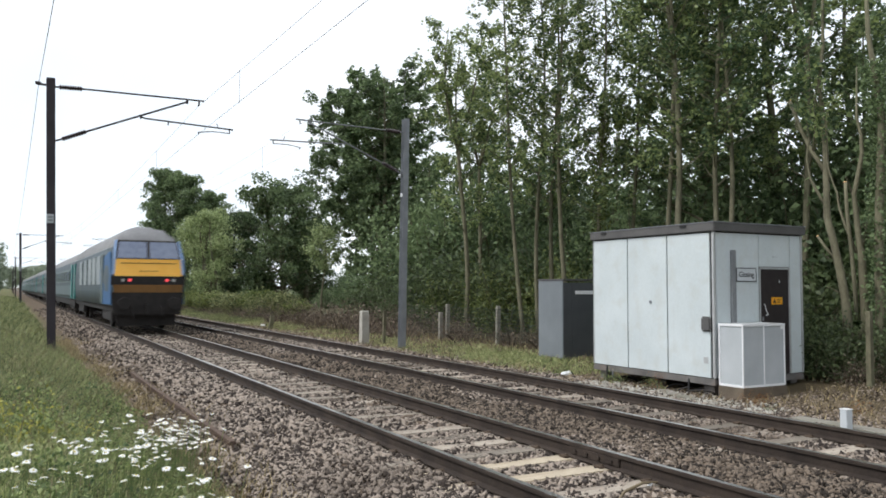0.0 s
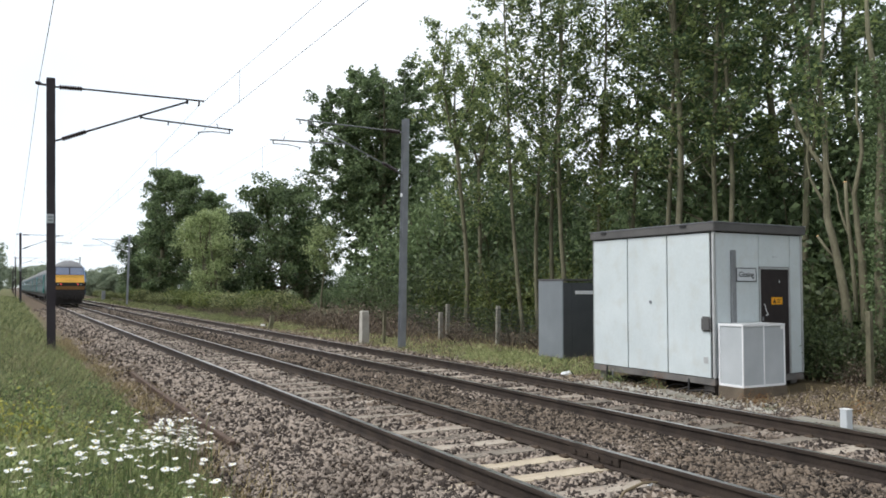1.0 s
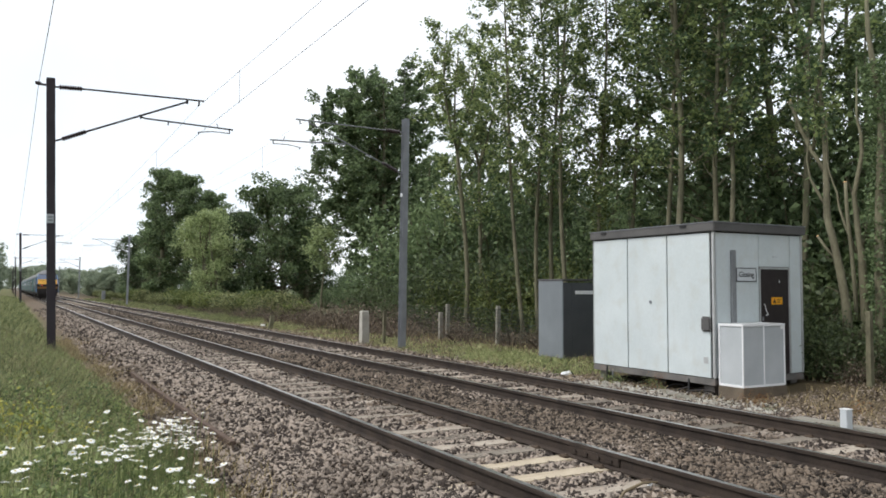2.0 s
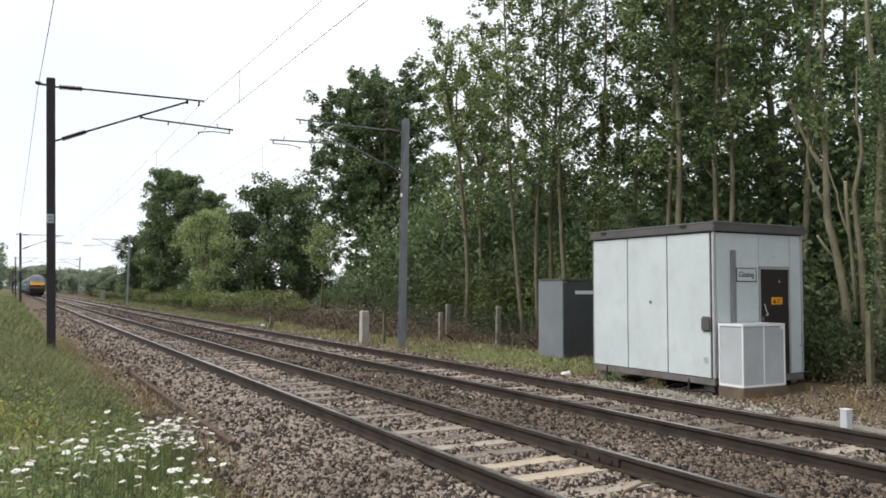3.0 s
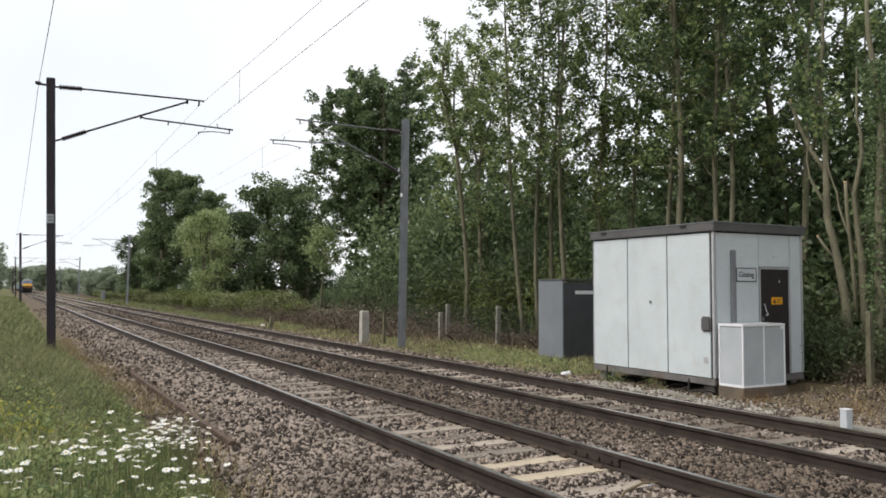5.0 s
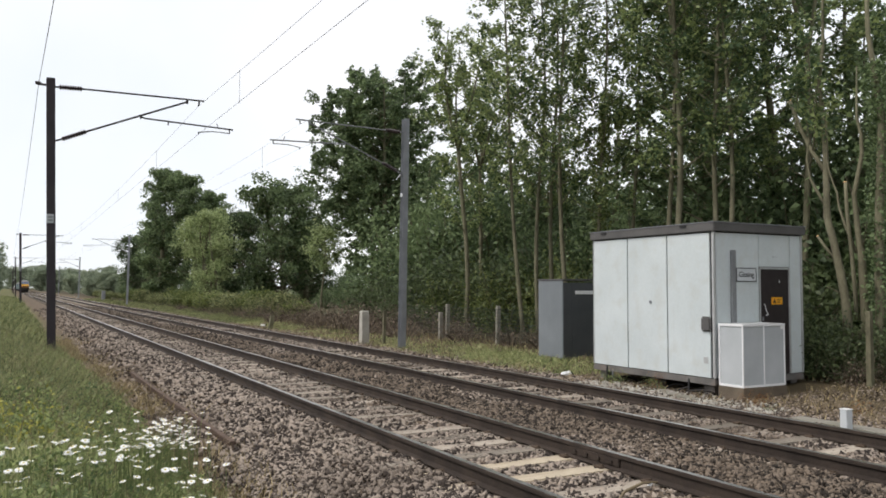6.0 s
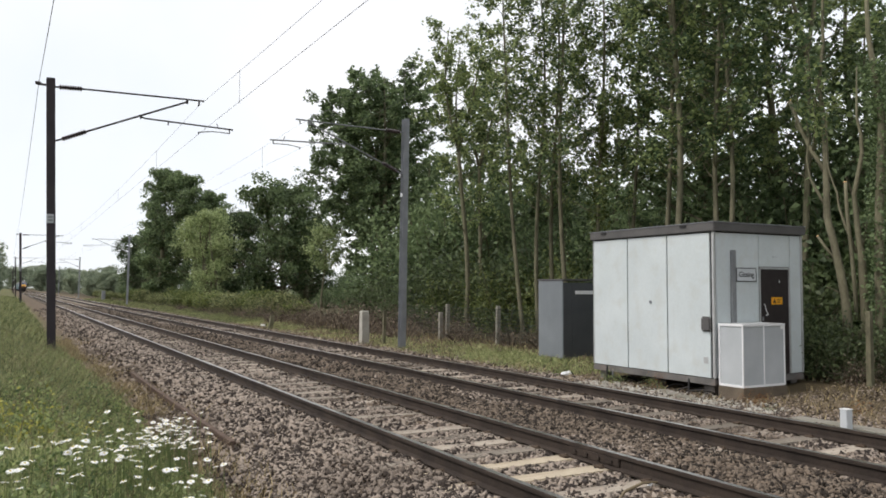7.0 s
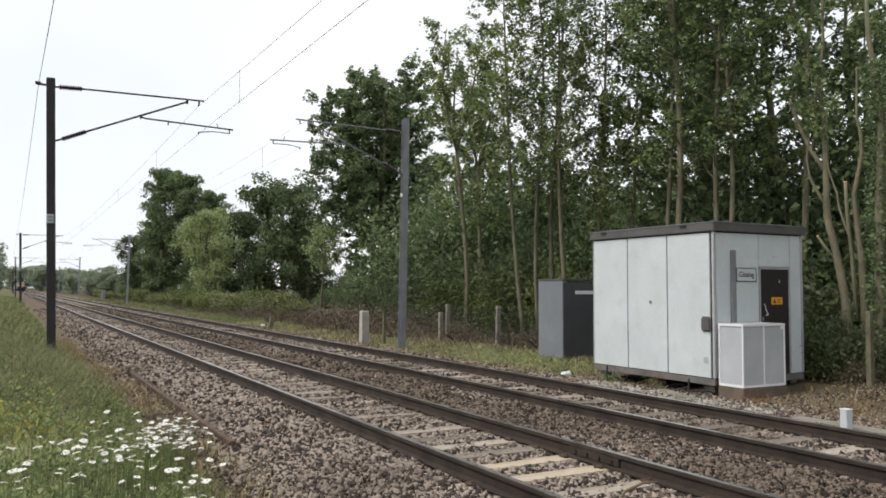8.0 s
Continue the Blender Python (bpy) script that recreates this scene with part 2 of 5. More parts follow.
def soup(name, verts, faces, mat):
    """A mesh from numpy arrays of corners and equal-sided faces."""
    me = bpy.data.meshes.new(name)
    nf, k = faces.shape
    me.vertices.add(len(verts))
    me.vertices.foreach_set("co", np.ascontiguousarray(verts, dtype=np.float32).ravel())
    me.loops.add(nf * k)
    me.loops.foreach_set("vertex_index", faces.astype(np.int32).ravel())
    me.polygons.add(nf)
    me.polygons.foreach_set("loop_start", np.arange(0, nf * k, k, dtype=np.int32))
    me.update(calc_edges=True)
    me.validate()
    for m in (mat if isinstance(mat, (list, tuple)) else (mat,)):
        me.materials.append(m)
    return me


RA, GAUGE, SPACING = 3.838, 1.510, 3.321
RAILS = (RA, RA + GAUGE, RA + SPACING, RA + SPACING + GAUGE)
TRACKS = (RA + GAUGE / 2, RA + SPACING + GAUGE / 2)


def ground_height(x, y):
    """Bank, cess, ballast bed, verge; works on arrays."""
    x = np.asarray(x, dtype=float)
    xs = [-1500, -60, -8, -2.5, 0.4, 1.5, 2.2, 2.75, 3.2, 9.3, 9.9, 10.4, 11.8, 14.5, 20, 60, 1500]
    zs = [1.0, 0.5, 0.3, 0.2, 0.08, -0.3, -0.33, -0.27, -0.19, -0.19, -0.27, -0.36, -0.35, -0.2, -0.1, -0.1, 0.5]
    return np.interp(x, xs, zs)
# ---------------------------------------------------------------- ground
def build_ground():
    xs = np.concatenate([[-1500, -700, -300, -120, -60, -30, -15, -9], np.arange(-6, 20.01, 0.2), [22, 25, 30, 40, 60, 120, 300, 700, 1500]])
    ys = np.concatenate([[-1500, -600, -200, -60, -20, -8, -3], np.arange(0, 45, 0.3), np.arange(45, 120, 2.5), [140, 180, 240, 320, 450, 700, 1100, 2500]])
    gx, gy = np.meshgrid(xs, ys)
    z = ground_height(gx, gy)
    rough = np.zeros_like(z)
    for i in range(z.shape[0]):
        for j in range(z.shape[1]):
            if -6 < gx[i, j] < 20 and 0 < gy[i, j] < 60:
                rough[i, j] = noise.noise((gx[i, j] * 1.3, gy[i, j] * 1.3, 0)) * 0.03 + noise.noise((gx[i, j] * 3.5, gy[i, j] * 3.5, 5)) * 0.015
    z = z + rough
    nx = len(xs)
    idx = np.arange(len(xs) * len(ys)).reshape(len(ys), nx)
    f = np.stack([idx[:-1, :-1].ravel(), idx[:-1, 1:].ravel(), idx[1:, 1:].ravel(), idx[1:, :-1].ravel()], 1)
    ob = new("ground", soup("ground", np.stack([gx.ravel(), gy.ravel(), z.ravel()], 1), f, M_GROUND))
    ob.data.polygons.foreach_set("use_smooth", [True] * len(ob.data.polygons))
    tagged(ob, "grassy bank, cess, ballast bed and leaf-littered verge beside the line", "ground", kind="structure")


build_ground()

CUBE_V = np.array([(-1, -1, -1), (1, -1, -1), (1, 1, -1), (-1, 1, -1), (-1, -1, 1), (1, -1, 1), (1, 1, 1), (-1, 1, 1)], float)
CUBE_F = np.array([(0, 3, 2, 1), (4, 5, 6, 7), (0, 1, 5, 4), (1, 2, 6, 5), (2, 3, 7, 6), (3, 0, 4, 7)])


def turned(rng, n):
    q = rng.normal(size=(n, 4))
    q /= np.linalg.norm(q, axis=1)[:, None]
    w, x, y, z = q.T
    return np.stack([np.stack([1 - 2 * (y * y + z * z), 2 * (x * y - z * w), 2 * (x * z + y * w)], 1),
                     np.stack([2 * (x * y + z * w), 1 - 2 * (x * x + z * z), 2 * (y * z - x * w)], 1),
                     np.stack([2 * (x * z - y * w), 2 * (y * z + x * w), 1 - 2 * (x * x + y * y)], 1)], 1)


OCTA_V = np.array([(1, 0, 0), (-1, 0, 0), (0, 1, 0), (0, -1, 0), (0, 0, 1), (0, 0, -1)], float)
OCTA_F = np.array([(0, 2, 4), (2, 1, 4), (1, 3, 4), (3, 0, 4), (2, 0, 5), (1, 2, 5), (3, 1, 5), (0, 3, 5)])


def stones(name, rng, x, y, z, size, mat):
    """Angular stones, each a jittered eight-sided lump."""
    n = len(x)
    base = OCTA_V[None] * 1.25 + rng.uniform(-0.42, 0.42, (n, 6, 3))
    base *= rng.uniform(0.42, 1.25, (n, 1, 3))
    v = np.einsum("nij,nkj->nki", turned(rng, n), base) * (size[:, None, None] * 0.5) + np.stack([x, y, z], 1)[:, None, :]
    f = (OCTA_F[None] + (np.arange(n) * 6)[:, None, None]).reshape(-1, 3)
    return soup(name, v.reshape(-1, 3), f, mat)


def sleeper_rows():
    """The sleepers' places along each line; those beside the rail joint lie closer."""
    near = [5.61, 6.30, 6.86, 7.41, 7.95, 8.45, 8.98]
    far = [5.72, 6.36, 6.92, 7.46, 7.95, 8.62]
    out = []
    for k in (near, far):
        lo = [k[0] - 0.69 * i for i in range(24, 0, -1)]
        out.append(lo + k + [k[-1] + 0.69 * i for i in range(1, 365)])
    return out


SLEEPERS = sleeper_rows()


def build_ballast():
    rng = np.random.default_rng(4)
    xs, ys, ss = [], [], []
    for y0, y1, dens, s in ((4.2, 9, 1250, 0.042), (9, 16, 700, 0.05), (16, 28, 270, 0.064), (28, 48, 120, 0.07), (48, 80, 40, 0.085)):
        n = int((y1 - y0) * 9.8 * dens)
        xs.append(rng.uniform(1.7, 11.5, n))
        ys.append(rng.uniform(y0, y1, n))
        ss.append(rng.uniform(0.4, 1.6, n) * s)
    x, y, s = map(np.concatenate, (xs, ys, ss))
    keep = np.ones(len(x), bool)
    for r in RAILS:
        keep &= np.abs(x - r) > 0.085
    keep &= rng.random(len(x)) < np.clip((x - 1.75) * 2.0, 0, 1) * np.clip((11.4 - x) * 0.9, 0.05, 1)
    keep &= rng.random(len(x)) < np.where(y > 13, np.clip(0.25 + (x - 2.3) * 0.75, 0.2, 1), 1)
    x, y, s = x[keep], y[keep], s[keep]
    chance = np.ones(len(x))
    for c, rows, left, cover0 in zip(TRACKS, SLEEPERS, (1.3, 0.74), (0.5, 0.25)):
        rows = np.array(rows)
        cover = rng.uniform(cover0 * 0.3, cover0, len(rows))
        cover[(rows > 6.2) & (rows < 6.9) & (c < 6)] = 0.02
        i = np.abs(y[:, None] - rows[None]).argmin(1)
        on = (np.abs(y - rows[i]) < 0.115) & (x - c > -left) & (x - c < 0.72)
        chance = np.where(on, np.where(x - c < -0.74, 0.75, cover[i] * (0.4 + 1.2 * rng.random(len(x)))), chance)
    thin = rng.random(len(x)) < chance
    x, y, s = x[thin], y[thin], s[thin]
    lump = np.array([noise.noise((a * 2.1, b * 2.1, 2)) for a, b in zip(x, y)]) * 0.025
    six = (x > RAILS[1] + 0.1) & (x < RAILS[2] - 0.1)
    z = ground_height(x, y) + lump + np.where(six, 0.03, np.where(x < RA - 0.1, 0.022, 0.006))
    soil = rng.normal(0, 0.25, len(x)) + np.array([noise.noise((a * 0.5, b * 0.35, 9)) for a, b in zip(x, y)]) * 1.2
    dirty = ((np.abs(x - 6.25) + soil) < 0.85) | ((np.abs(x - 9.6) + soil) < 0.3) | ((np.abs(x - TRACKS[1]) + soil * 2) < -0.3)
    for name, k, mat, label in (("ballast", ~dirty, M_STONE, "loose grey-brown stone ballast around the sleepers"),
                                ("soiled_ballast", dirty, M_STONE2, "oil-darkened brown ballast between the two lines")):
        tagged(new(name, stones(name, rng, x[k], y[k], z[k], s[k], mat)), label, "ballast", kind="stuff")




def build_tracks():
    prof = [(-0.07, -0.159), (0.07, -0.159), (0.07, -0.147), (0.012, -0.128), (0.010, -0.05), (0.035, -0.037), (0.035, -0.008),
            (0.028, 0.0), (-0.028, 0.0), (-0.035, -0.008), (-0.035, -0.037), (-0.010, -0.05), (-0.012, -0.128), (-0.07, -0.147)]
    rng = random.Random(3)
    sl = box(-1.27, 1.27, -0.125, 0.125, -0.29, -0.162, 0.012)
    sl_me = mesh_of("sleeper", sl, M_SLEEPER)
    sl_new = mesh_of("sleeper", box(-1.27, 1.27, -0.125, 0.125, -0.29, -0.162, 0.012), M_SLEEPERN)
    clip_bm = bmesh.new()
    box(0.06, 0.13, -0.06, 0.06, -0.164, -0.142, 0.008, clip_bm)
    box(0.055, 0.095, -0.03, 0.03, -0.15, -0.132, 0.006, clip_bm)
    clip_me = mesh_of("rail_chair", clip_bm, M_CLIP)
    for c, rows in zip(TRACKS, SLEEPERS):
        tr = thing("railway_track", pose(c, 0, 0), "running line of steel rails on worn sleepers in ballast", "railway track", "running lines")
        for s in (-1, 1):
            bm = sweep([(x + s * GAUGE / 2, z) for x, z in prof], -30, 900)
            bm.normal_update()
            for f in bm.faces:
                if f.normal.z > 0.95 and f.calc_center_median().z > -0.003:
                    f.material_index = 1
            part("rail", bm, (M_RAIL, M_RAILTOP), tr, "rust-brown steel rail with polished head")
        far = bmesh.new()
        for y in rows:
            y += rng.uniform(-0.02, 0.02)
            if y < 88:
                ob = new("sleeper", sl_new if c < 6 and 6.2 < y < 6.95 else sl_me)
                ob.parent = tr
                ob.matrix_basis = pose(rng.uniform(-0.02, 0.02), y, rng.uniform(-0.012, 0.006), 0, 0, rng.uniform(-0.6, 0.6))
                if y < 34:
                    for s in (-1, 1):
                        for turn in (0, 180):
                            ch = new("rail_chair", clip_me)
                            ch.parent = tr
                            ch.matrix_basis = pose(s * GAUGE / 2, y, 0, 0, 0, turn)
            else:
                box(-1.27, 1.27, y - 0.125, y + 0.125, -0.29, -0.162, 0, far)
        tagged(part("distant_sleeper_row", far, M_SLEEPER, tr), kind="stuff")
    # bolted joint in the second rail
    x = RAILS[1] - TRACKS[0]
    tr = bpy.data.objects["railway_track"]
    for s in (-1, 1):
        bm = box(x + s * 0.024 - 0.012, x + s * 0.024 + 0.012, 6.08, 6.86, -0.13, -0.042, 0.006)
        for i in range(4):
            box(x + s * 0.045 - 0.012, x + s * 0.045 + 0.012, 6.17 + i * 0.19, 6.22 + i * 0.19, -0.105, -0.07, 0.004, bm)
        part("fishplate", bm, M_RAIL, tr, "bolted steel joint plate")
    # worn rail left beside the line
    bm = sweep([(a, b + 0.0) for a, b in prof], 9.5, 18.4, steps=12)
    for v in bm.verts:
        v.co.x += 0.012 * math.sin(v.co.y * 0.35)
    old = tagged(new("scrap_rail", mesh_of("scrap_rail", bm, M_RUST)), "rusty discarded length of rail lying in the cess", "rail")
    old.matrix_basis = pose(2.38, 0, -0.18)


build_tracks()
build_ballast()


# ---------------------------------------------------------------- equipment room
SX, SY, SW, SL, SZ0, SZ1 = 11.488, 10.484, 2.492, 3.465, -0.02, 2.713


def text_mesh(body, size, mat, parent, m, name="lettering"):
    cu = bpy.data.curves.new(name, "FONT")
    cu.body, cu.size, cu.align_x, cu.align_y, cu.extrude = body, size, "CENTER", "CENTER", 0.002
    tmp = bpy.data.objects.new(name, cu)
    scene.collection.objects.link(tmp)
    me = bpy.data.meshes.new_from_object(tmp.evaluated_get(bpy.context.evaluated_depsgraph_get()))
    bpy.data.objects.remove(tmp)
    me.materials.clear()
    me.materials.append(mat)
    ob = new(name, me)
    ob.parent, ob.matrix_basis = parent, m
    return ob


def build_shed():
    sh = thing("equipment_room", pose(SX, SY, 0), "white panelled lineside equipment room with flat dark roof, beside the track", "equipment building")
    part("body", box(0.03, SW - 0.03, 0.03, SL - 0.03, SZ0 - 0.02, SZ1), M_JOINT, sh)
    # long side towards the line: three panels
    edges = [0.09, 1.195, 2.345, SL - 0.012]
    for a, b in zip(edges, edges[1:]):
        part("wall_panel", box(0.0, 0.032, a + 0.012, b - 0.012, SZ0, SZ1 - 0.02, 0.006), M_SHED, sh)
        part("wall_panel", box(SW - 0.032, SW, a + 0.012, b - 0.012, SZ0, SZ1 - 0.02, 0.006), M_SHED, sh)
    part("wall_panel", box(0.02, SW - 0.02, SL - 0.03, SL, SZ0, SZ1, 0.006), M_SHED, sh)
    for x in (-0.008, SW - 0.05):
        part("corner_trim", box(x, x + 0.058, -0.008, 0.05, SZ0, SZ1, 0.008), M_SHEDTRIM, sh, "grey metal corner trim")
    part("corner_trim", box(-0.004, 0.05, SL - 0.01, SL + 0.008, SZ0, SZ1, 0.006), M_SHEDTRIM, sh)
    # end wall in panels round the door
    for x0, x1, z0, z1 in ((0.06, 1.215, SZ0, SZ1 - 0.02), (1.227, 2.115, 2.07, SZ1 - 0.02), (2.127, SW - 0.055, SZ0, SZ1 - 0.02)):
        part("wall_panel", box(x0, x1, 0.0, 0.032, z0, z1, 0.005), M_SHED, sh)
    part("door_frame", box(1.225, 1.262, -0.012, 0.03, SZ0, 2.06, 0.004), M_SHEDTRIM, sh)
    part("door_frame", box(2.075, 2.112, -0.012, 0.03, SZ0, 2.06, 0.004), M_SHEDTRIM, sh)
    part("door_frame", box(1.225, 2.112, -0.012, 0.03, 2.022, 2.062, 0.004), M_SHEDTRIM, sh)
    door = part("door", box(1.264, 2.073, 0.002, 0.032, SZ0 + 0.01, 2.02, 0.004), M_DOOR, sh, "closed dark brown metal door")
    part("handle", tube([(1.36, -0.002, 1.34), (1.33, -0.045, 1.33), (1.35, -0.05, 1.24), (1.41, -0.05, 1.14), (1.40, -0.002, 1.13)], 0.011, 6), M_WHITE, door, "pale metal pull handle")
    part("lock_plate", box(1.30, 1.345, -0.006, 0.002, 1.02, 1.10, 0.003), M_GALV, door)
    part("keyhole_cover", box(1.80, 1.81, -0.006, 0.002, 1.76, 1.82, 0.002), M_WHITE, door)
    warn = part("warning_sign", box(1.57, 1.88, -0.005, 0.002, 1.335, 1.475, 0.001), M_ORANGE, door, "orange warning sign")
    tri = bmesh.new()
    vs = [tri.verts.new(p) for p in ((1.60, -0.007, 1.36), (1.70, -0.007, 1.36), (1.65, -0.007, 1.455))]
    tri.faces.new(vs)
    part("warning_triangle", tri, M_BLACK, warn)
    for i in range(3):
        part("text_bar", box(1.73, 1.85 - 0.02 * i, -0.0075, -0.005, 1.43 - i * 0.03, 1.44 - i * 0.03), M_BLACK, warn)
    # roof
    roof = part("roof", box(-0.05, SW + 0.05, -0.06, SL + 0.05, SZ1 + 0.002, SZ1 + 0.165, 0.012), M_FASCIA, sh, "dark grey flat roof with deep fascia")
    for y in (2.95, 0.62):
        part("lifting_lug", box(-0.075, -0.045, y, y + 0.16, SZ1 + 0.1, SZ1 + 0.15, 0.006), M_JOINT, roof)
    part("drip_edge", box(-0.06, SW + 0.06, -0.07, SL + 0.06, SZ1 + 0.165, SZ1 + 0.185, 0.004), M_GREY, roof)
    # base
    part("base_frame", box(-0.004, SW, -0.0, SL, SZ0 - 0.135, SZ0 - 0.012, 0.006), M_BASE, sh, "weathered steel base frame")
    for x in (0.1, SW - 0.25):
        for y in (0.12, 1.55, SL - 0.35):
            part("footing", box(x, x + 0.2, y, y + 0.25, -0.5, SZ0 - 0.135, 0.01), M_BASE, sh)
    for y, top in ((0.62, 0.0), (2.98, 0.05)):
        part("earth_strap", box(-0.03, -0.006, y, y + 0.035, -0.36, -0.08 + top, 0.003), M_JOINT, sh)
    # fittings on the walls
    part("wall_lock", tube([(0.0, 1.655, 1.37), (-0.025, 1.655, 1.37)], 0.032, 10), M_GALV, sh)
    part("cable_inlet", box(-0.05, 0.0, 0.062, 0.295, 0.84, 1.12, 0.03), M_FASCIA, sh, "dark grey moulded cable inlet box")
    part("vent_patch", box(-0.006, 0.0, 0.16, 0.27, 0.24, 0.36, 0.002), M_SHEDTRIM, sh)
    part("conduit", box(0.425, 0.53, -0.07, 0.0, -0.1, 2.37, 0.012), M_GREY, sh, "tall grey cable conduit")
    sign = part("sign", box(0.575, 1.14, -0.016, -0.001, 1.77, 2.045, 0.006), M_SIGN, sh, "grey-white location name plate with black border")
    for a in ((0.58, 1.135, 1.774, 1.79), (0.58, 1.135, 2.025, 2.041), (0.58, 0.596, 1.79, 2.025), (1.119, 1.135, 1.79, 2.025)):
        part("sign_border", box(a[0], a[1], -0.0185, -0.016, a[2], a[3]), M_BLACK, sign)
    text_mesh("Gissing", 0.145, M_BLACK, sign, pose(0.857, -0.019, 1.91, 90, 0, 0))
    for i in range(3):
        part("rivet_plate", box(1.62 + i * 0.05, 1.64 + i * 0.05, -0.005, 0.0, 2.26, 2.275), M_GREY, sh)

    # air conditioner in its cage
    ac = thing("air_conditioner", pose(11.52, 9.87, 0), "pale grey caged air-conditioning unit on a brick plinth beside the room", "air conditioner")
    w, d, z0, z1 = 1.13, 0.56, -0.135, 1.0
    part("plinth", box(-0.03, w, -0.03, d - 0.01, -0.45, z0 - 0.002, 0.01), M_BRICK, ac, "brown brick plinth")
    part("casing", box(0.02, w - 0.02, 0.02, d - 0.02, z0, z1 - 0.01), M_ACU, ac)
    t = 0.028
    for x in (0, w - t):
        for y in (0, d - t):
            part("frame_post", box(x, x + t, y, y + t, z0, z1, 0.004), M_WHITE, ac)
    part("frame_post", box(w * 0.5 - 0.012, w * 0.5 + 0.012, 0.002, 0.024, z0 + 0.04, z1 - 0.04, 0.004), M_WHITE, ac)
    for z in (z0, z1 - 0.04):
        for x0, x1, y0, y1 in ((t, w - t, 0, t), (t, w - t, d - t, d), (0, t, t, d - t), (w - t, w, t, d - t)):
            part("frame_rail", box(x0, x1, y0, y1, z, z + 0.04, 0.004), M_WHITE, ac)
    part("top_panel", box(t, w - t, t, d - t, z1 - 0.008, z1 + 0.004), M_SHEDTRIM, ac)
    part("notice_plate", box(w - 0.13, w - 0.04, -0.004, 0.0, z1 - 0.1, z1 - 0.04, 0.001), M_WHITE, ac)
    part("back_pipe", tube([(0.45, d - 0.02, 0.7), (0.45, d + 0.05, 0.9), (0.45, d + 0.05, 1.4)], 0.02, 6), M_GREY, ac)

    # the grey cabinet behind
    cb = thing("relay_cabinet", pose(13.2, 17.32, 0), "tall grey steel lineside cabinet with dark end doors", "cabinet")
    part("side_panel", box(0, 0.03, 0, 1.12, -0.4, 1.85, 0.006), M_CABL, cb, "mid grey side panel")
    part("body", box(0.03, 1.6, 0.02, 1.10, -0.4, 1.8, 0.004), M_CABD, cb)
    for x0, x1 in ((0.03, 0.3), (0.31, 1.58)):
        part("door", box(x0, x1, -0.012, 0.018, -0.3, 1.72, 0.004), M_CABD, cb, "dark grey door")
    part("roof", box(-0.02, 1.62, -0.03, 1.15, 1.852, 1.90, 0.01), M_FASCIA, cb)
    part("label_plate", box(0.42, 1.1, -0.018, -0.012, 1.48, 1.58, 0.002), M_WHITE, cb, "white label strip")


build_shed()
# ---------------------------------------------------------------- overhead line
def h_section(w, d, t):
    return [(-w / 2, -d / 2), (w / 2, -d / 2), (w / 2, -d / 2 + t), (t / 2, -d / 2 + t), (t / 2, d / 2 - t), (w / 2, d / 2 - t),
            (w / 2, d / 2), (-w / 2, d / 2), (-w / 2, d / 2 - t), (-t / 2, d / 2 - t), (-t / 2, -d / 2 + t), (-w / 2, -d / 2 + t)]


def mast_mesh(x0, x1, z0, z1, w, d):
    bm = bmesh.new()
    rings = []
    for x, z in ((x0, z0), (x1, z1)):
        rings.append([bm.verts.new((x + a, b, z)) for a, b in h_section(w, d, 0.018)])
    n = 12
    for k in range(n):
        bm.faces.new((rings[0][k], rings[0][(k + 1) % n], rings[1][(k + 1) % n], rings[1][k]))
    bm.faces.new(rings[0][::-1])
    bm.faces.new(rings[1])
    return bm


def insulator(a, b, n=9):
    a, b = Vector(a), Vector(b)
    pts, rad = [], []
    for i in range(n * 2 + 1):
        pts.append(a.lerp(b, i / (n * 2)))
        rad.append(0.075 if i % 2 else 0.032)
    return tube(pts, rad, 10)


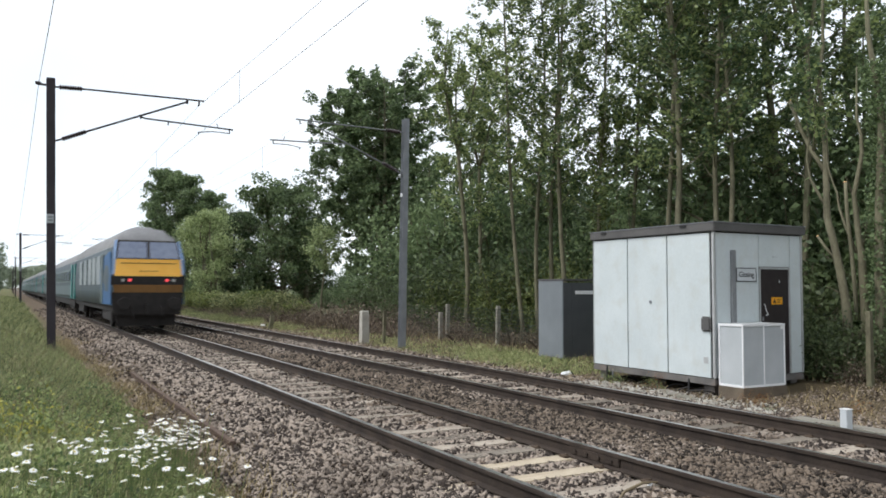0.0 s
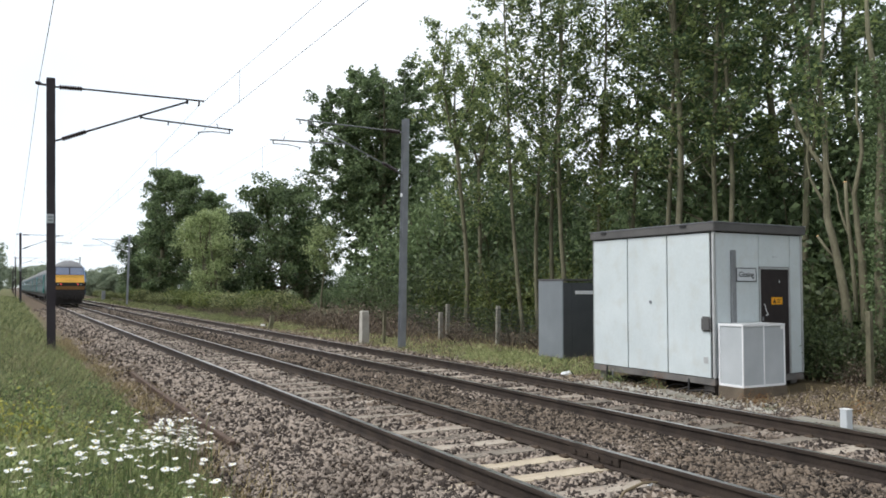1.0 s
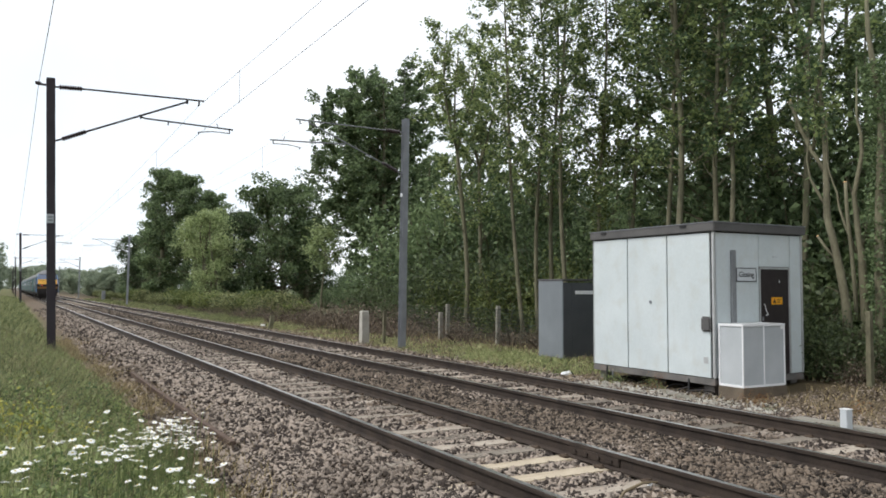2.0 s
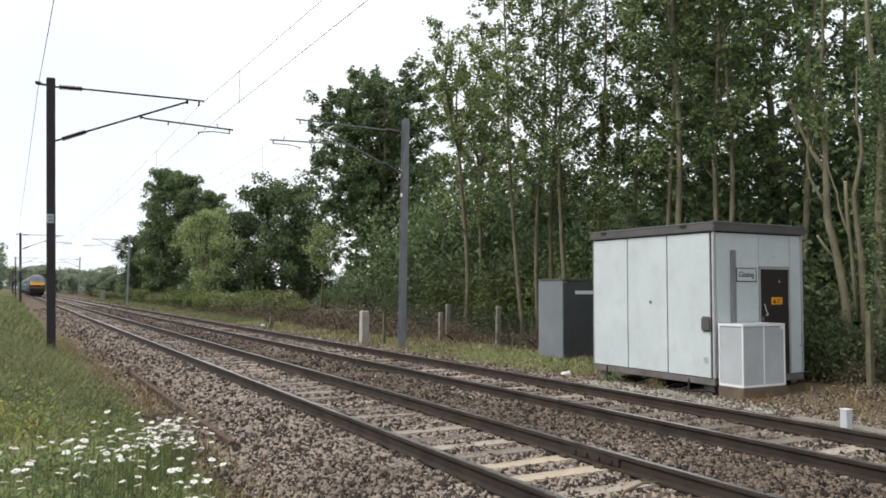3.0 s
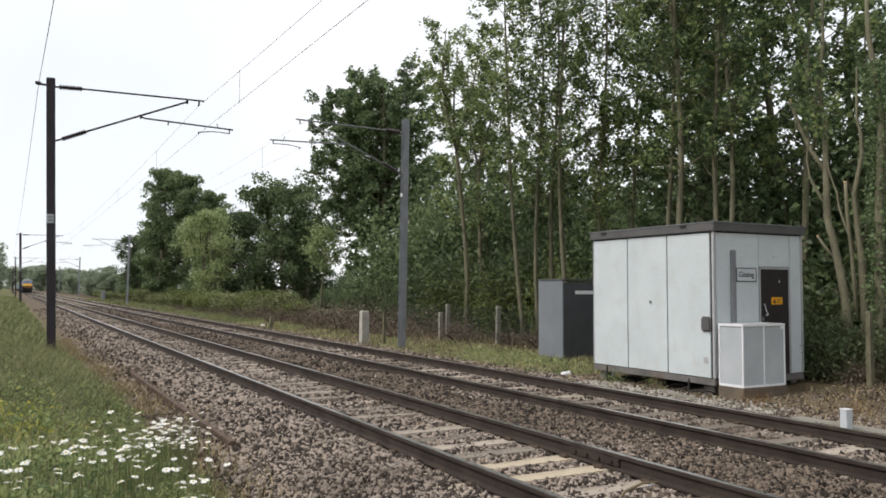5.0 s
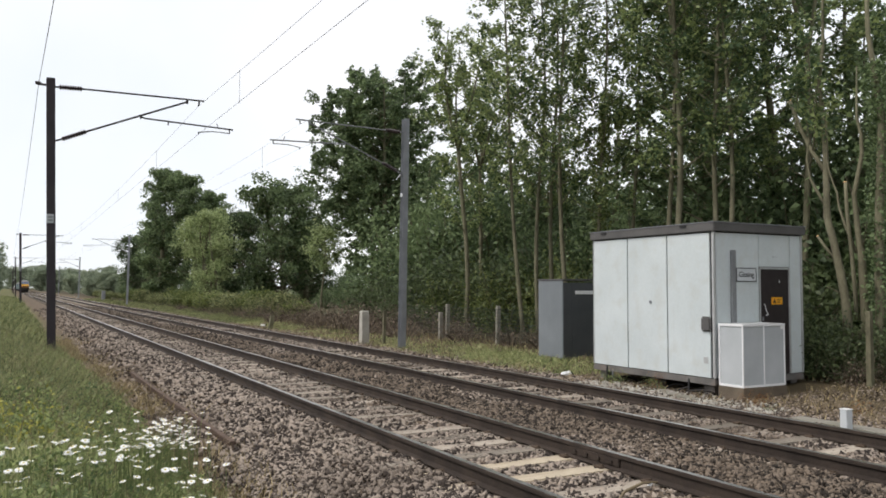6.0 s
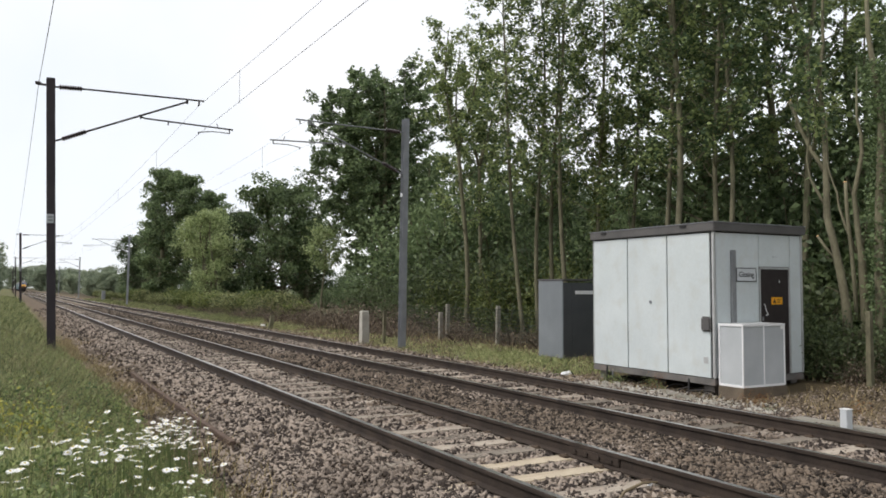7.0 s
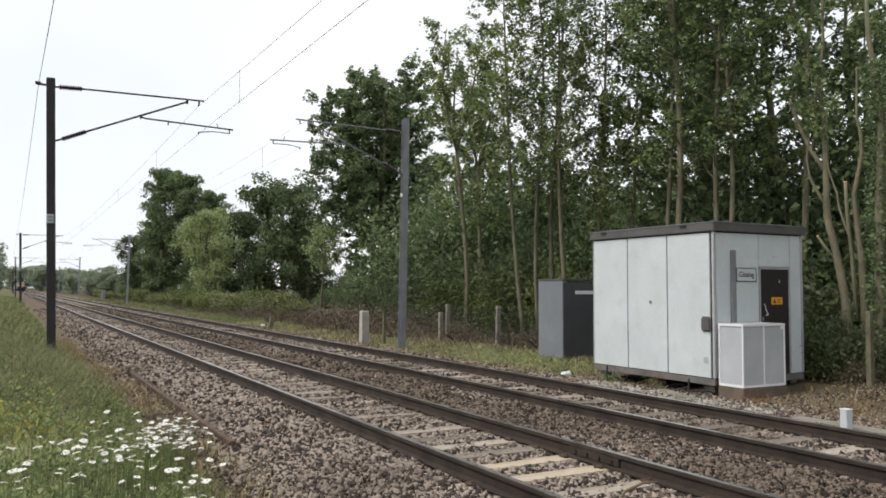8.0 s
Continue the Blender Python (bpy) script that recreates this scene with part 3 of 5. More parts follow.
def cantilever(name, base, side, steel, tubes, label, top=6.99, root=0.2):
    """A mast with its tie tube, stay tube, registration arm and steady arm; side is +1 when the arms reach towards larger x."""
    g = thing(name, pose(*base), label, "catenary mast", "overhead line masts")
    s = side
    part("mast", mast_mesh(root * s, 0.0, -0.8, top, 0.2, 0.2), steel, g)
    arm = part("tie_tube", tube([(0.72 * s, 0, 6.81), (3.85 * s, 0, 6.85)], 0.024, 8), tubes, g)
    part("insulator", insulator((0.2 * s, 0, 6.79), (0.74 * s, 0, 6.81)), M_INSUL, arm)
    part("clevis", tube([(0.06 * s, 0, 6.78), (0.2 * s, 0, 6.79)], 0.025, 6), steel, arm)
    part("wire_clamp", tube([(3.72 * s, 0, 6.85), (3.7 * s, 0, 6.70)], 0.022, 6), tubes, arm)
    stay = part("stay_tube", tube([(0.84 * s, 0, 5.69), (3.4 * s, 0, 6.78)], 0.026, 8), tubes, g)
    part("insulator", insulator((0.3 * s, 0, 5.45), (0.86 * s, 0, 5.70)), M_INSUL, stay)
    part("clevis", tube([(0.06 * s, 0, 5.36), (0.3 * s, 0, 5.45)], 0.025, 6), steel, stay)
    part("link", box(min(3.36 * s, 3.42 * s), max(3.36 * s, 3.42 * s), -0.03, 0.03, 6.72, 6.86, 0.006), tubes, stay)
    reg = part("registration_tube", tube([(2.18 * s, 0, 6.24), (2.3 * s, 0, 6.2), (4.66 * s, 0, 6.12)], 0.022, 8), tubes, g)
    part("drop_bracket", tube([(4.55 * s, 0, 6.13), (4.57 * s, 0, 6.0)], 0.018, 6), tubes, reg)
    part("drop_bracket", tube([(2.18 * s, 0, 6.29), (2.2 * s, 0, 6.18)], 0.03, 6), tubes, reg)
    part("stop", tube([(2.9 * s, 0, 6.18), (2.9 * s, 0, 6.08)], 0.018, 6), tubes, reg)
    part("stop", tube([(4.26 * s, 0, 6.1), (4.2 * s, 0, 6.26)], 0.012, 6), tubes, reg)
    part("steady_arm", tube([(4.56 * s, 0, 6.01), (4.1 * s, 0, 6.02), (3.7 * s, 0, 5.96)], 0.014, 6), tubes, reg)
    part("contact_clamp", tube([(3.7 * s, 0, 5.97), (3.72 * s, 0, 5.9)], 0.018, 6), tubes, reg)
    return g


LX, RX = 0.80, 11.64
L_MASTS, R_MASTS = (22.4, 88.0, 158.0, 229.0, 300.0), (23.9, 94.0, 164.0, 233.0)


def build_overhead():
    first = cantilever("catenary_mast", (LX, L_MASTS[0], -0.01), 1, M_MAST, M_TUBE, "dark painted steel mast with catenary arms, in grass")
    plate = part("number_plate", box(-0.02, 0.15, -0.112, -0.102, 3.27, 3.5, 0.004), M_ACU, first, "white identification plate")
    for z in (3.43, 3.35):
        part("text_bar", box(0.02, 0.13, -0.115, -0.112, z - 0.03, z + 0.02), M_GREY, plate)
    part("earth_wire_bracket", tube([(-0.32, 0, 6.82), (0.0, 0, 6.8)], 0.03, 6), M_TUBE, first)
    part("danger_plate", box(-0.35, -0.22, -0.02, 0.02, 6.8, 6.88, 0.01), M_TUBE, first)
    for y in L_MASTS[1:]:
        copy_thing(first, pose(LX + 0.05, y, -0.01))
    r = cantilever("catenary_mast", (RX, R_MASTS[0], 0.1), -1, M_GALV, M_TUBEG, "galvanised grey steel mast with catenary arms, on the verge", 7.26, 0.11)
    part("spark_gap", box(-0.16, -0.1, -0.05, 0.05, 4.6, 4.72, 0.01), M_WHITE, r)
    for y in R_MASTS[1:]:
        copy_thing(r, pose(RX, y, 0.1))

    def wire(name, pts, r, label, sag, group):
        """A wire through its supports, with a sag in each span."""
        bm = bmesh.new()
        out = []
        for (a, b) in zip(pts, pts[1:]):
            a, b = Vector(a), Vector(b)
            for i in range(12):
                f = i / 12
                q = a.lerp(b, f)
                q.z -= sag * 4 * f * (1 - f)
                out.append(q)
        out.append(Vector(pts[-1]))
        tube(out, r, 5, bm)
        tagged(new(name, mesh_of(name, bm, M_WIRE)), label, "wire", group)

    ly = (-46.0,) + L_MASTS + (370.0,)
    ry = (-46.0,) + R_MASTS + (303.0,)
    for ys, x, zc, zm, side in ((ly, LX + 3.71, 5.9, 6.69, 1), (ry, RX - 3.71, 6.02, 6.8, -1)):
        cpts = [(x + (0.0 if i % 2 else 0.25), y, zc) for i, y in enumerate(ys)]
        mpts = [(x + (0.0 if i % 2 else 0.2), y, zm) for i, y in enumerate(ys)]
        wire("contact_wire", cpts, 0.0045 if side > 0 else 0.003, "thin dark overhead contact wire", 0.0, "overhead wires")
        wire("messenger_wire", mpts, 0.004 if side > 0 else 0.0025, "thin dark overhead catenary wire", 0.35, "overhead wires")
        for i, (a, b) in enumerate(zip(ys, ys[1:])):
            if a > 100:
                continue
            for k in range(-6, 14):
                y = (18.0 if side > 0 else 16.4) + 11.75 * k
                if not a + 4 < y < b - 4:
                    continue
                f = (y - a) / (b - a)
                xx = cpts[i][0] + (cpts[i + 1][0] - cpts[i][0]) * f
                xm = mpts[i][0] + (mpts[i + 1][0] - mpts[i][0]) * f
                bm = tube([(xx, y, zc - 0.03), (xx, y, zc + 0.05), (xm, y, zm - 0.35 * 4 * f * (1 - f) - 0.04), (xm, y, zm - 0.35 * 4 * f * (1 - f) + 0.02)],
                          [0.012, 0.004, 0.004, 0.012], 5)
                tagged(new("dropper", mesh_of("dropper", bm, M_WIRE)), "short vertical dropper wire between overhead wires", "dropper wire", "droppers")
    wire("earth_wire", [(0.75, -46, 6.82)] + [(LX - 0.27, y, 6.83) for y in L_MASTS], 0.0075, "thin aerial earth wire along the masts", 0.55, "overhead wires")


build_overhead()


# ---------------------------------------------------------------- fence and lineside bits
def build_lineside():
    def post(x, y, top, w, m, label, lean=0.0):
        p = bmesh.new()
        rings = []
        for z, s in ((-0.5, 1.0), (top - 0.03, 0.92), (top, 0.8)):
            rings.append([p.verts.new((a * w / 2 * s + lean * max(z, 0), b * w / 2 * s, z)) for a, b in ((-1, -1), (1, -1), (1, 1), (-1, 1))])
        for a, b in zip(rings, rings[1:]):
            for k in range(4):
                p.faces.new((a[k], a[(k + 1) % 4], b[(k + 1) % 4], b[k]))
        p.faces.new(rings[-1])
        p.faces.new(rings[0][::-1])
        ob = tagged(new("fence_post", mesh_of("fence_post", p, m)), label, "post", "fence posts")
        ob.matrix_basis = pose(x, y, 0)
        return ob

    ys = [9.3, 12.4, 15.6, 19.0, 22.3, 25.75, 29.4]
    for y in ys:
        post(14.3, y, 1.05 if y > 12 else 1.22, 0.13 if y > 12 else 0.1, M_POST if y > 12 else M_BARK, "weathered square fence post on the verge", 0.02 if y > 20 else 0)
    post(14.1, 25.9, 0.75, 0.14, M_POST, "short weathered fence post on the verge")
    post(11.62, 25.5, 0.85, 0.09, M_BARK, "thin brown wooden post beside the mast")
    a = post(11.2, 26.3, 0.82, 0.28, M_POST, "stout pale concrete post beside the mast")
    a.name = "concrete_post"
    a.data.materials[0] = M_CONC
    b = post(11.2, 38.0, 0.28, 0.2, M_BARK, "short leaning stump of grey post beside the track", 0.5)
    b.name = "stump"
    box_ob = tagged(new("location_box", mesh_of("location_box", box(-0.25, 0.25, -0.3, 0.3, -0.3, 1.15, 0.02), M_GALV)), "grey steel location box beside the far line", "equipment box")
    box_ob.matrix_basis = pose(12.4, 128, 0)
    # netting of the fence
    bm = bmesh.new()
    rng = random.Random(8)
    for k in range(10):
        z = -0.05 + k * 0.11
        tube([(14.23, ys[3], z), (14.23, ys[4], z), (14.23, ys[5], z), (14.23, ys[6], z), (14.23, ys[-1], z)], 0.004, 4, bm, False)
    y = ys[3]
    while y < ys[-1]:
        tube([(14.23, y, -0.1), (14.23, y, 0.96)], 0.003, 3, bm, False)
        y += 0.1
    tagged(new("fence_netting", mesh_of("fence_netting", bm, M_NET)), "dull green wire netting between the fence posts", "fence")
    # marker post and cable trough lids
    mk = thing("marker_post", pose(10.2, 7.0, 0), "short white square marker post beside the track", "marker post")
    part("post", box(-0.065, 0.065, -0.055, 0.055, -0.5, -0.03, 0.01), M_SIGN, mk)
    part("cap", box(-0.07, 0.07, -0.06, 0.06, -0.028, -0.015, 0.004), M_WHITE, mk)
    lid = mesh_of("trough_lid", box(-0.17, 0.17, -0.45, 0.45, -0.06, 0.0, 0.008), M_POST)
    tr = thing("cable_trough", pose(10.5, 0, -0.31), "run of pale concrete cable trough lids along the verge", "cable trough")
    y = 3.0
    while y < 22:
        if not 9.3 < y < 10.5:
            ob = new("trough_lid", lid)
            ob.parent = tr
            ob.matrix_basis = pose(rng.uniform(-0.02, 0.02), y, rng.uniform(-0.02, 0.012) - (0.055 if y > 8 else -0.03), 0, rng.uniform(-1, 1), rng.uniform(-1, 1))
        y += 0.92
    for x, y, s in ((11.0, 14.3, 0.16), (11.3, 39.5, 0.25), (14.0, 8.2, 0.22)):
        d = tagged(new("litter", stones("litter", np.random.default_rng(int(y)), np.array([0.0]), np.array([0.0]), np.array([0.0]), np.array([s * 2]), M_WHITE)), "scrap of white litter on the verge", "litter")
        d.matrix_basis = Matrix.Translation((x, y, -0.25)) @ Matrix.Diagonal((1, 1, 0.3, 1))


build_lineside()


# ---------------------------------------------------------------- train
M_CAR = material("coach_grey_blue", (0.03, 0.05, 0.065), (0.065, 0.09, 0.105), 0.5, scale=0.8, fine=6, bump=0.02, spec=0.15, stain=(0.12, 0.12, 0.11), stain_amount=0.4)
M_CARLOW = material("coach_pale_band", (0.06, 0.085, 0.095), (0.105, 0.135, 0.145), 0.5, scale=0.8, fine=6, bump=0.02, spec=0.15)
M_CARDARK = material("coach_dark_green_grey", (0.05, 0.075, 0.075), (0.085, 0.11, 0.11), 0.4, scale=0.8, bump=0.02, spec=0.15)
# the light end of this tone paints reflections on the trailer's dark side
M_SHUTTER = material("shutter_with_reflection", (0.05, 0.07, 0.08), (0.24, 0.27, 0.285), 0.35, scale=1.2, fine=9, bump=0.03, spec=0.4)
M_TURQ = material("turquoise_door", (0.03, 0.16, 0.155), (0.05, 0.21, 0.2), 0.4, bump=0.02)
M_BLUE = material("cab_blue", (0.03, 0.085, 0.19), (0.05, 0.12, 0.25), 0.55, bump=0.02, spec=0.15)
M_PILLAR = material("cab_pale_blue", (0.2, 0.3, 0.48), (0.28, 0.38, 0.56), 0.4, bump=0.02)
M_ROOF = material("train_roof_grey", (0.15, 0.15, 0.155), (0.24, 0.24, 0.245), 0.8, scale=1.5, fine=12)
M_YELLOW = material("cab_yellow", (0.86, 0.43, 0.06), (0.92, 0.52, 0.1), 0.45, scale=1.5, bump=0.02)
M_OCHRE = material("dirty_yellow_valance", (0.12, 0.06, 0.016), (0.2, 0.1, 0.026), 0.6, scale=2)
M_SOOT = material("underframe_black", (0.012, 0.011, 0.011), (0.032, 0.028, 0.026), 0.8, scale=3)
M_SCREEN = material("tinted_glass", (0.1, 0.125, 0.2), (0.15, 0.18, 0.26), 0.08, bump=0, spec=0.9)
M_TAIL = material("red_tail_lamp", (0.6, 0.05, 0.05), (0.7, 0.06, 0.06), 0.4, bump=0, glow=(1.0, 0.1, 0.12, 0.7))
M_LAMP = material("unlit_headlamp", (0.3, 0.3, 0.28), (0.4, 0.4, 0.38), 0.2, bump=0)

CAR_SECTION = [(-1.28, 0.95), (-1.36, 1.5), (-1.37, 2.1), (-1.34, 2.7), (-1.24, 3.15), (-1.02, 3.52), (-0.65, 3.79), (-0.25, 3.92),
               (0.25, 3.92), (0.65, 3.79), (1.02, 3.52), (1.24, 3.15), (1.34, 2.7), (1.37, 2.1), (1.36, 1.5), (1.28, 0.95)]


def car_shell(rings, crown=0.0):
    """A car body from rings (y, roof height limit, width factor); the faces carry roof, upper or lower side paint."""
    bm = bmesh.new()
    rows = [[bm.verts.new((x * w, y, min(z, top) + (crown * (min(z, top) - 3.1) / 0.8 if z > 3.1 and top > 3.5 else 0.0))) for x, z in CAR_SECTION] for y, top, w in rings]
    n = len(CAR_SECTION)
    for a, b in zip(rows, rows[1:]):
        for k in range(n):
            vs = []
            for v in (a[k], a[(k + 1) % n], b[(k + 1) % n], b[k]):
                if all((v.co - u.co).length > 1e-5 for u in vs):
                    vs.append(v)
            if len(vs) > 2:
                f = bm.faces.new(vs)
                f.material_index = 1 if 4 <= k <= 10 else 0
    bm.faces.new(rows[0])
    bm.faces.new(rows[-1][::-1])
    bmesh.ops.recalc_face_normals(bm, faces=bm.faces[:])
    return bm


def bogie(parent, y):
    bg_bm = box(-1.1, 1.1, y - 1.6, y + 1.6, 0.5, 0.85, 0.04)
    for s in (-1, 1):
        box(s * 1.05 - 0.08, s * 1.05 + 0.08, y - 1.7, y + 1.7, 0.35, 0.75, 0.03, bg_bm)
    b = part("bogie", bg_bm, M_SOOT, parent, "sooty black bogie")
    for yy in (y - 1.3, y + 1.3):
        w = bmesh.new()
        for s in (-1, 1):
            tube([(s * 0.69, yy, 0.46), (s * 0.82, yy, 0.46)], 0.46, 20, w)
        tube([(-0.7, yy, 0.46), (0.7, yy, 0.46)], 0.08, 8, w)
        part("wheelset", w, M_SOOT, b)


def side_fittings(car, length, doors, windows):
    for s in (-1, 1):
        part("lower_band", box(*sorted((s * 1.365, s * 1.385)), 0.8 if doors else 2.6, length - 0.3, 1.15, 1.75, 0.004), M_CARLOW, car, "pale grey-blue lower band")
        part("window_band", box(*sorted((s * 1.34, s * 1.378)), 1.9 if doors else 4.5, length - 1.9, 1.95, 2.72, 0.006), M_CARDARK, car, "dark window band")
        for y in windows:
            part("window", box(*sorted((s * 1.36, s * 1.388)), y, y + 1.45, 2.03, 2.62, 0.006), M_SCREEN, car)
        for y in doors:
            part("door", box(*sorted((s * 1.33, s * 1.392)), y, y + 0.85, 1.0, 2.95, 0.006), M_TURQ, car, "turquoise slam door")


def build_train():
    dvt = thing("driving_trailer", pose(TRACKS[0], 31.4, 0), "blue-grey driving trailer with yellow cab front and red tail lamps", "train car", "train")
    shell = car_shell([(0.0, 2.12, 0.95), (0.1, 2.68, 0.955), (0.42, 3.4, 0.965), (0.7, 3.66, 0.98), (1.1, 3.82, 0.99), (1.7, 3.94, 1.0), (18.8, 3.94, 1.0)], 0.1)
    part("body", shell, (M_CAR, M_ROOF), dvt, "grey-blue body shell with grey roof", smooth=True)
    for s in (-1, 1):
        sd = bmesh.new()
        q = [sd.verts.new(p) for p in ((s * 1.305, 0.03, 1.0), (s * 1.385, 2.5, 1.0), (s * 1.392, 3.4, 2.1), (s * 1.36, 2.7, 2.75), (s * 1.32, 0.5, 3.0), (s * 1.325, 0.1, 2.6), (s * 1.315, 0.02, 2.1))]
        sd.faces.new(q)
        r = bmesh.ops.extrude_face_region(sd, geom=sd.faces[:])
        for v in [e for e in r["geom"] if isinstance(e, bmesh.types.BMVert)]:
            v.co.x -= s * 0.03
        bmesh.ops.recalc_face_normals(sd, faces=sd.faces[:])
        part("cab_side", sd, M_BLUE, dvt, "blue cab side")
        part("cab_door", box(*sorted((s * 1.36, s * 1.396)), 2.2, 2.85, 1.0, 2.95, 0.006), M_CARDARK, dvt, "dark cab door")
        # shutters cover only the upper side, where their colour stands for reflections
        for y in (3.2, 5.2, 7.2, 9.6, 12.2):
            part("roller_shutter", box(*sorted((s * 1.345, s * 1.392)), y, y + 1.5, 1.75, 2.92, 0.006), M_SHUTTER, dvt, "luggage door with the side's pale reflection put into its colour")
            part("side_window", box(*sorted((s * 1.345, s * 1.39)), y + 1.56, y + 1.9, 1.95, 2.8, 0.006), M_CARDARK, dvt, "dark side window")
        part("cantrail", box(*sorted((s * 1.245, s * 1.262)), 1.9, 18.7, 3.12, 3.17, 0.004), M_SHUTTER, dvt, "pale roof-edge stripe")
        part("gangway_door", box(*sorted((s * 1.33, s * 1.394)), 17.1, 18.0, 1.0, 2.95, 0.006), M_TURQ, dvt, "turquoise slam door")

    def plate(name, x0, x1, z0, z1, y0, y1, mat, out, label=""):
        """A panel lying on the sloped cab front."""
        bm = bmesh.new()
        v = [bm.verts.new(p) for p in ((-x0, y0 - out, z0), (x0, y0 - out, z0), (x1, y1 - out, z1), (-x1, y1 - out, z1),
                                       (-x0, y0 + 0.04, z0), (x0, y0 + 0.04, z0), (x1, y1 + 0.04, z1), (-x1, y1 + 0.04, z1))]
        for f in ((0, 1, 2, 3), (7, 6, 5, 4), (0, 4, 5, 1), (1, 5, 6, 2), (2, 6, 7, 3), (3, 7, 4, 0)):
            bm.faces.new([v[i] for i in f])
        bmesh.ops.recalc_face_normals(bm, faces=bm.faces[:])
        return part(name, bm, mat, dvt, label)

    plate("front_panel", 1.2, 1.14, 2.06, 2.7, 0.0, 0.1, M_YELLOW, 0.03, "bright yellow cab front")
    plate("pillar_panel", 1.3, 1.26, 2.12, 2.7, 0.0, 0.1, M_PILLAR, 0.012, "pale blue corner pillars")
    plate("pillar_panel", 1.265, 1.17, 2.7, 3.42, 0.1, 0.42, M_PILLAR, 0.012)
    plate("windscreen_frame", 1.16, 1.07, 2.71, 3.42, 0.09, 0.4, M_SOOT, 0.022, "dark windscreen surround")
    for s in (-1, 1):
        bm = bmesh.new()
        v = [bm.verts.new(p) for p in ((s * 0.05, 0.045, 2.735), (s * 1.11, 0.045, 2.735), (s * 1.02, 0.335, 3.36), (s * 0.05, 0.335, 3.36))]
        bm.faces.new(v)
        r = bmesh.ops.extrude_face_region(bm, geom=bm.faces[:])
        for u in [e for e in r["geom"] if isinstance(e, bmesh.types.BMVert)]:
            u.co.y += 0.06
        bmesh.ops.recalc_face_normals(bm, faces=bm.faces[:])
        part("windscreen", bm, M_SCREEN, dvt, "tinted cab windscreen")
    plate("groove", 1.0, 1.0, 2.53, 2.56, 0.07, 0.075, M_OCHRE, 0.04)
    plate("groove", 0.32, 0.32, 2.24, 2.26, 0.02, 0.025, M_OCHRE, 0.036)
    plate("lamp_band", 1.32, 1.32, 1.74, 2.06, 0.0, 0.0, M_SOOT, 0.03, "black lamp band")
    for s in (-1, 1):
        for x, m, nm in ((0.66, M_TAIL, "tail_lamp"), (0.9, M_LAMP, "headlamp")):
            part(nm, tube([(s * x, -0.055, 1.91), (s * x, -0.02, 1.91)], 0.06, 14), m, dvt, "lit red tail lamp" if nm == "tail_lamp" else "")
    plate("valance", 1.2, 1.24, 1.45, 1.75, 0.0, 0.0, M_OCHRE, 0.025, "dirty ochre valance")
    plate("skirt", 1.18, 1.3, 0.62, 1.46, 0.0, 0.0, M_SOOT, 0.02, "black skirt")
    part("underframe", box(-1.2, 1.2, 0.25, 18.6, 0.72, 1.0, 0.03), M_SOOT, dvt)
    for s in (-1, 1):
        part("buffer", tube([(s * 0.87, 0.2, 1.05), (s * 0.87, -0.35, 1.05), (s * 0.87, -0.36, 1.05), (s * 0.87, -0.4, 1.05)], [0.1, 0.1, 0.23, 0.22], 14), M_SOOT, dvt)
    part("coupler", box(-0.12, 0.12, -0.25, 0.3, 0.6, 1.05, 0.03), M_SOOT, dvt)
    part("snow_plough", box(-1.05, 1.05, 0.3, 0.4, 0.2, 0.64, 0.02), M_SOOT, dvt)
    for x in (-0.6, 0.45):
        part("hose", tube([(x, -0.02, 0.95), (x + 0.05, -0.15, 0.6), (x + 0.12, -0.05, 0.45)], 0.04, 6), M_SOOT, dvt)
    bogie(dvt, 2.9)
    bogie(dvt, 15.6)
    part("ventilator", box(-0.7, 0.7, 1.9, 3.2, 3.7, 3.84, 0.03), M_ROOF, dvt)

    L = 22.57
    coach = thing("passenger_coach", pose(TRACKS[0], 31.4 + 19.2, 0), "grey-blue passenger coach with dark window band and turquoise doors", "train car", "train")
    part("body", car_shell([(0.0, 3.94, 0.99), (L, 3.94, 0.99)]), (M_CAR, M_ROOF), coach, "grey-blue body shell with grey roof")
    side_fittings(coach, L, (0.35, L - 1.2), [2.1 + i * 2.35 for i in range(8)])
    part("underframe", box(-1.2, 1.2, 0.1, L - 0.1, 0.55, 1.0, 0.03), M_SOOT, coach)
    part("gangway", box(-0.5, 0.5, -0.4, 0.05, 1.1, 3.2, 0.03), M_SOOT, coach)
    bogie(coach, 3.3)
    bogie(coach, L - 3.3)
    cars = [(dvt, 0.0), (coach, 19.2)]
    for i in range(1, 9):
        cars.append((copy_thing(coach, pose(TRACKS[0], 31.4 + 19.2 + i * 23.0, 0)), 19.2 + i * 23.0))
    return cars


TRAIN = build_train()
# ---------------------------------------------------------------- trees, hedges, grass
def leaf_soup(name, rng, centres, spread, n, size, mat, pick=True):
    c = np.asarray(centres)[rng.integers(0, len(centres), n)] if pick else np.asarray(centres)
    p = c + rng.normal(size=(n, 3)) * spread
    m = turned(rng, n)
    u, v = m[:, :, 0], m[:, :, 1]
    v = v * 0.75
    s = (size * rng.uniform(0.55, 1.3, n))[:, None]
    q = np.stack([p - u * s * 0.5, p + v * s * 0.36 - u * s * 0.05, p + u * s * 0.5, p - v * s * 0.36 - u * s * 0.05], 1)
    q[:, 1, 2] += s[:, 0] * 0.12
    q[:, 3, 2] += s[:, 0] * 0.12
    return soup(name, q.reshape(-1, 3), np.arange(n * 4).reshape(n, 4), mat)


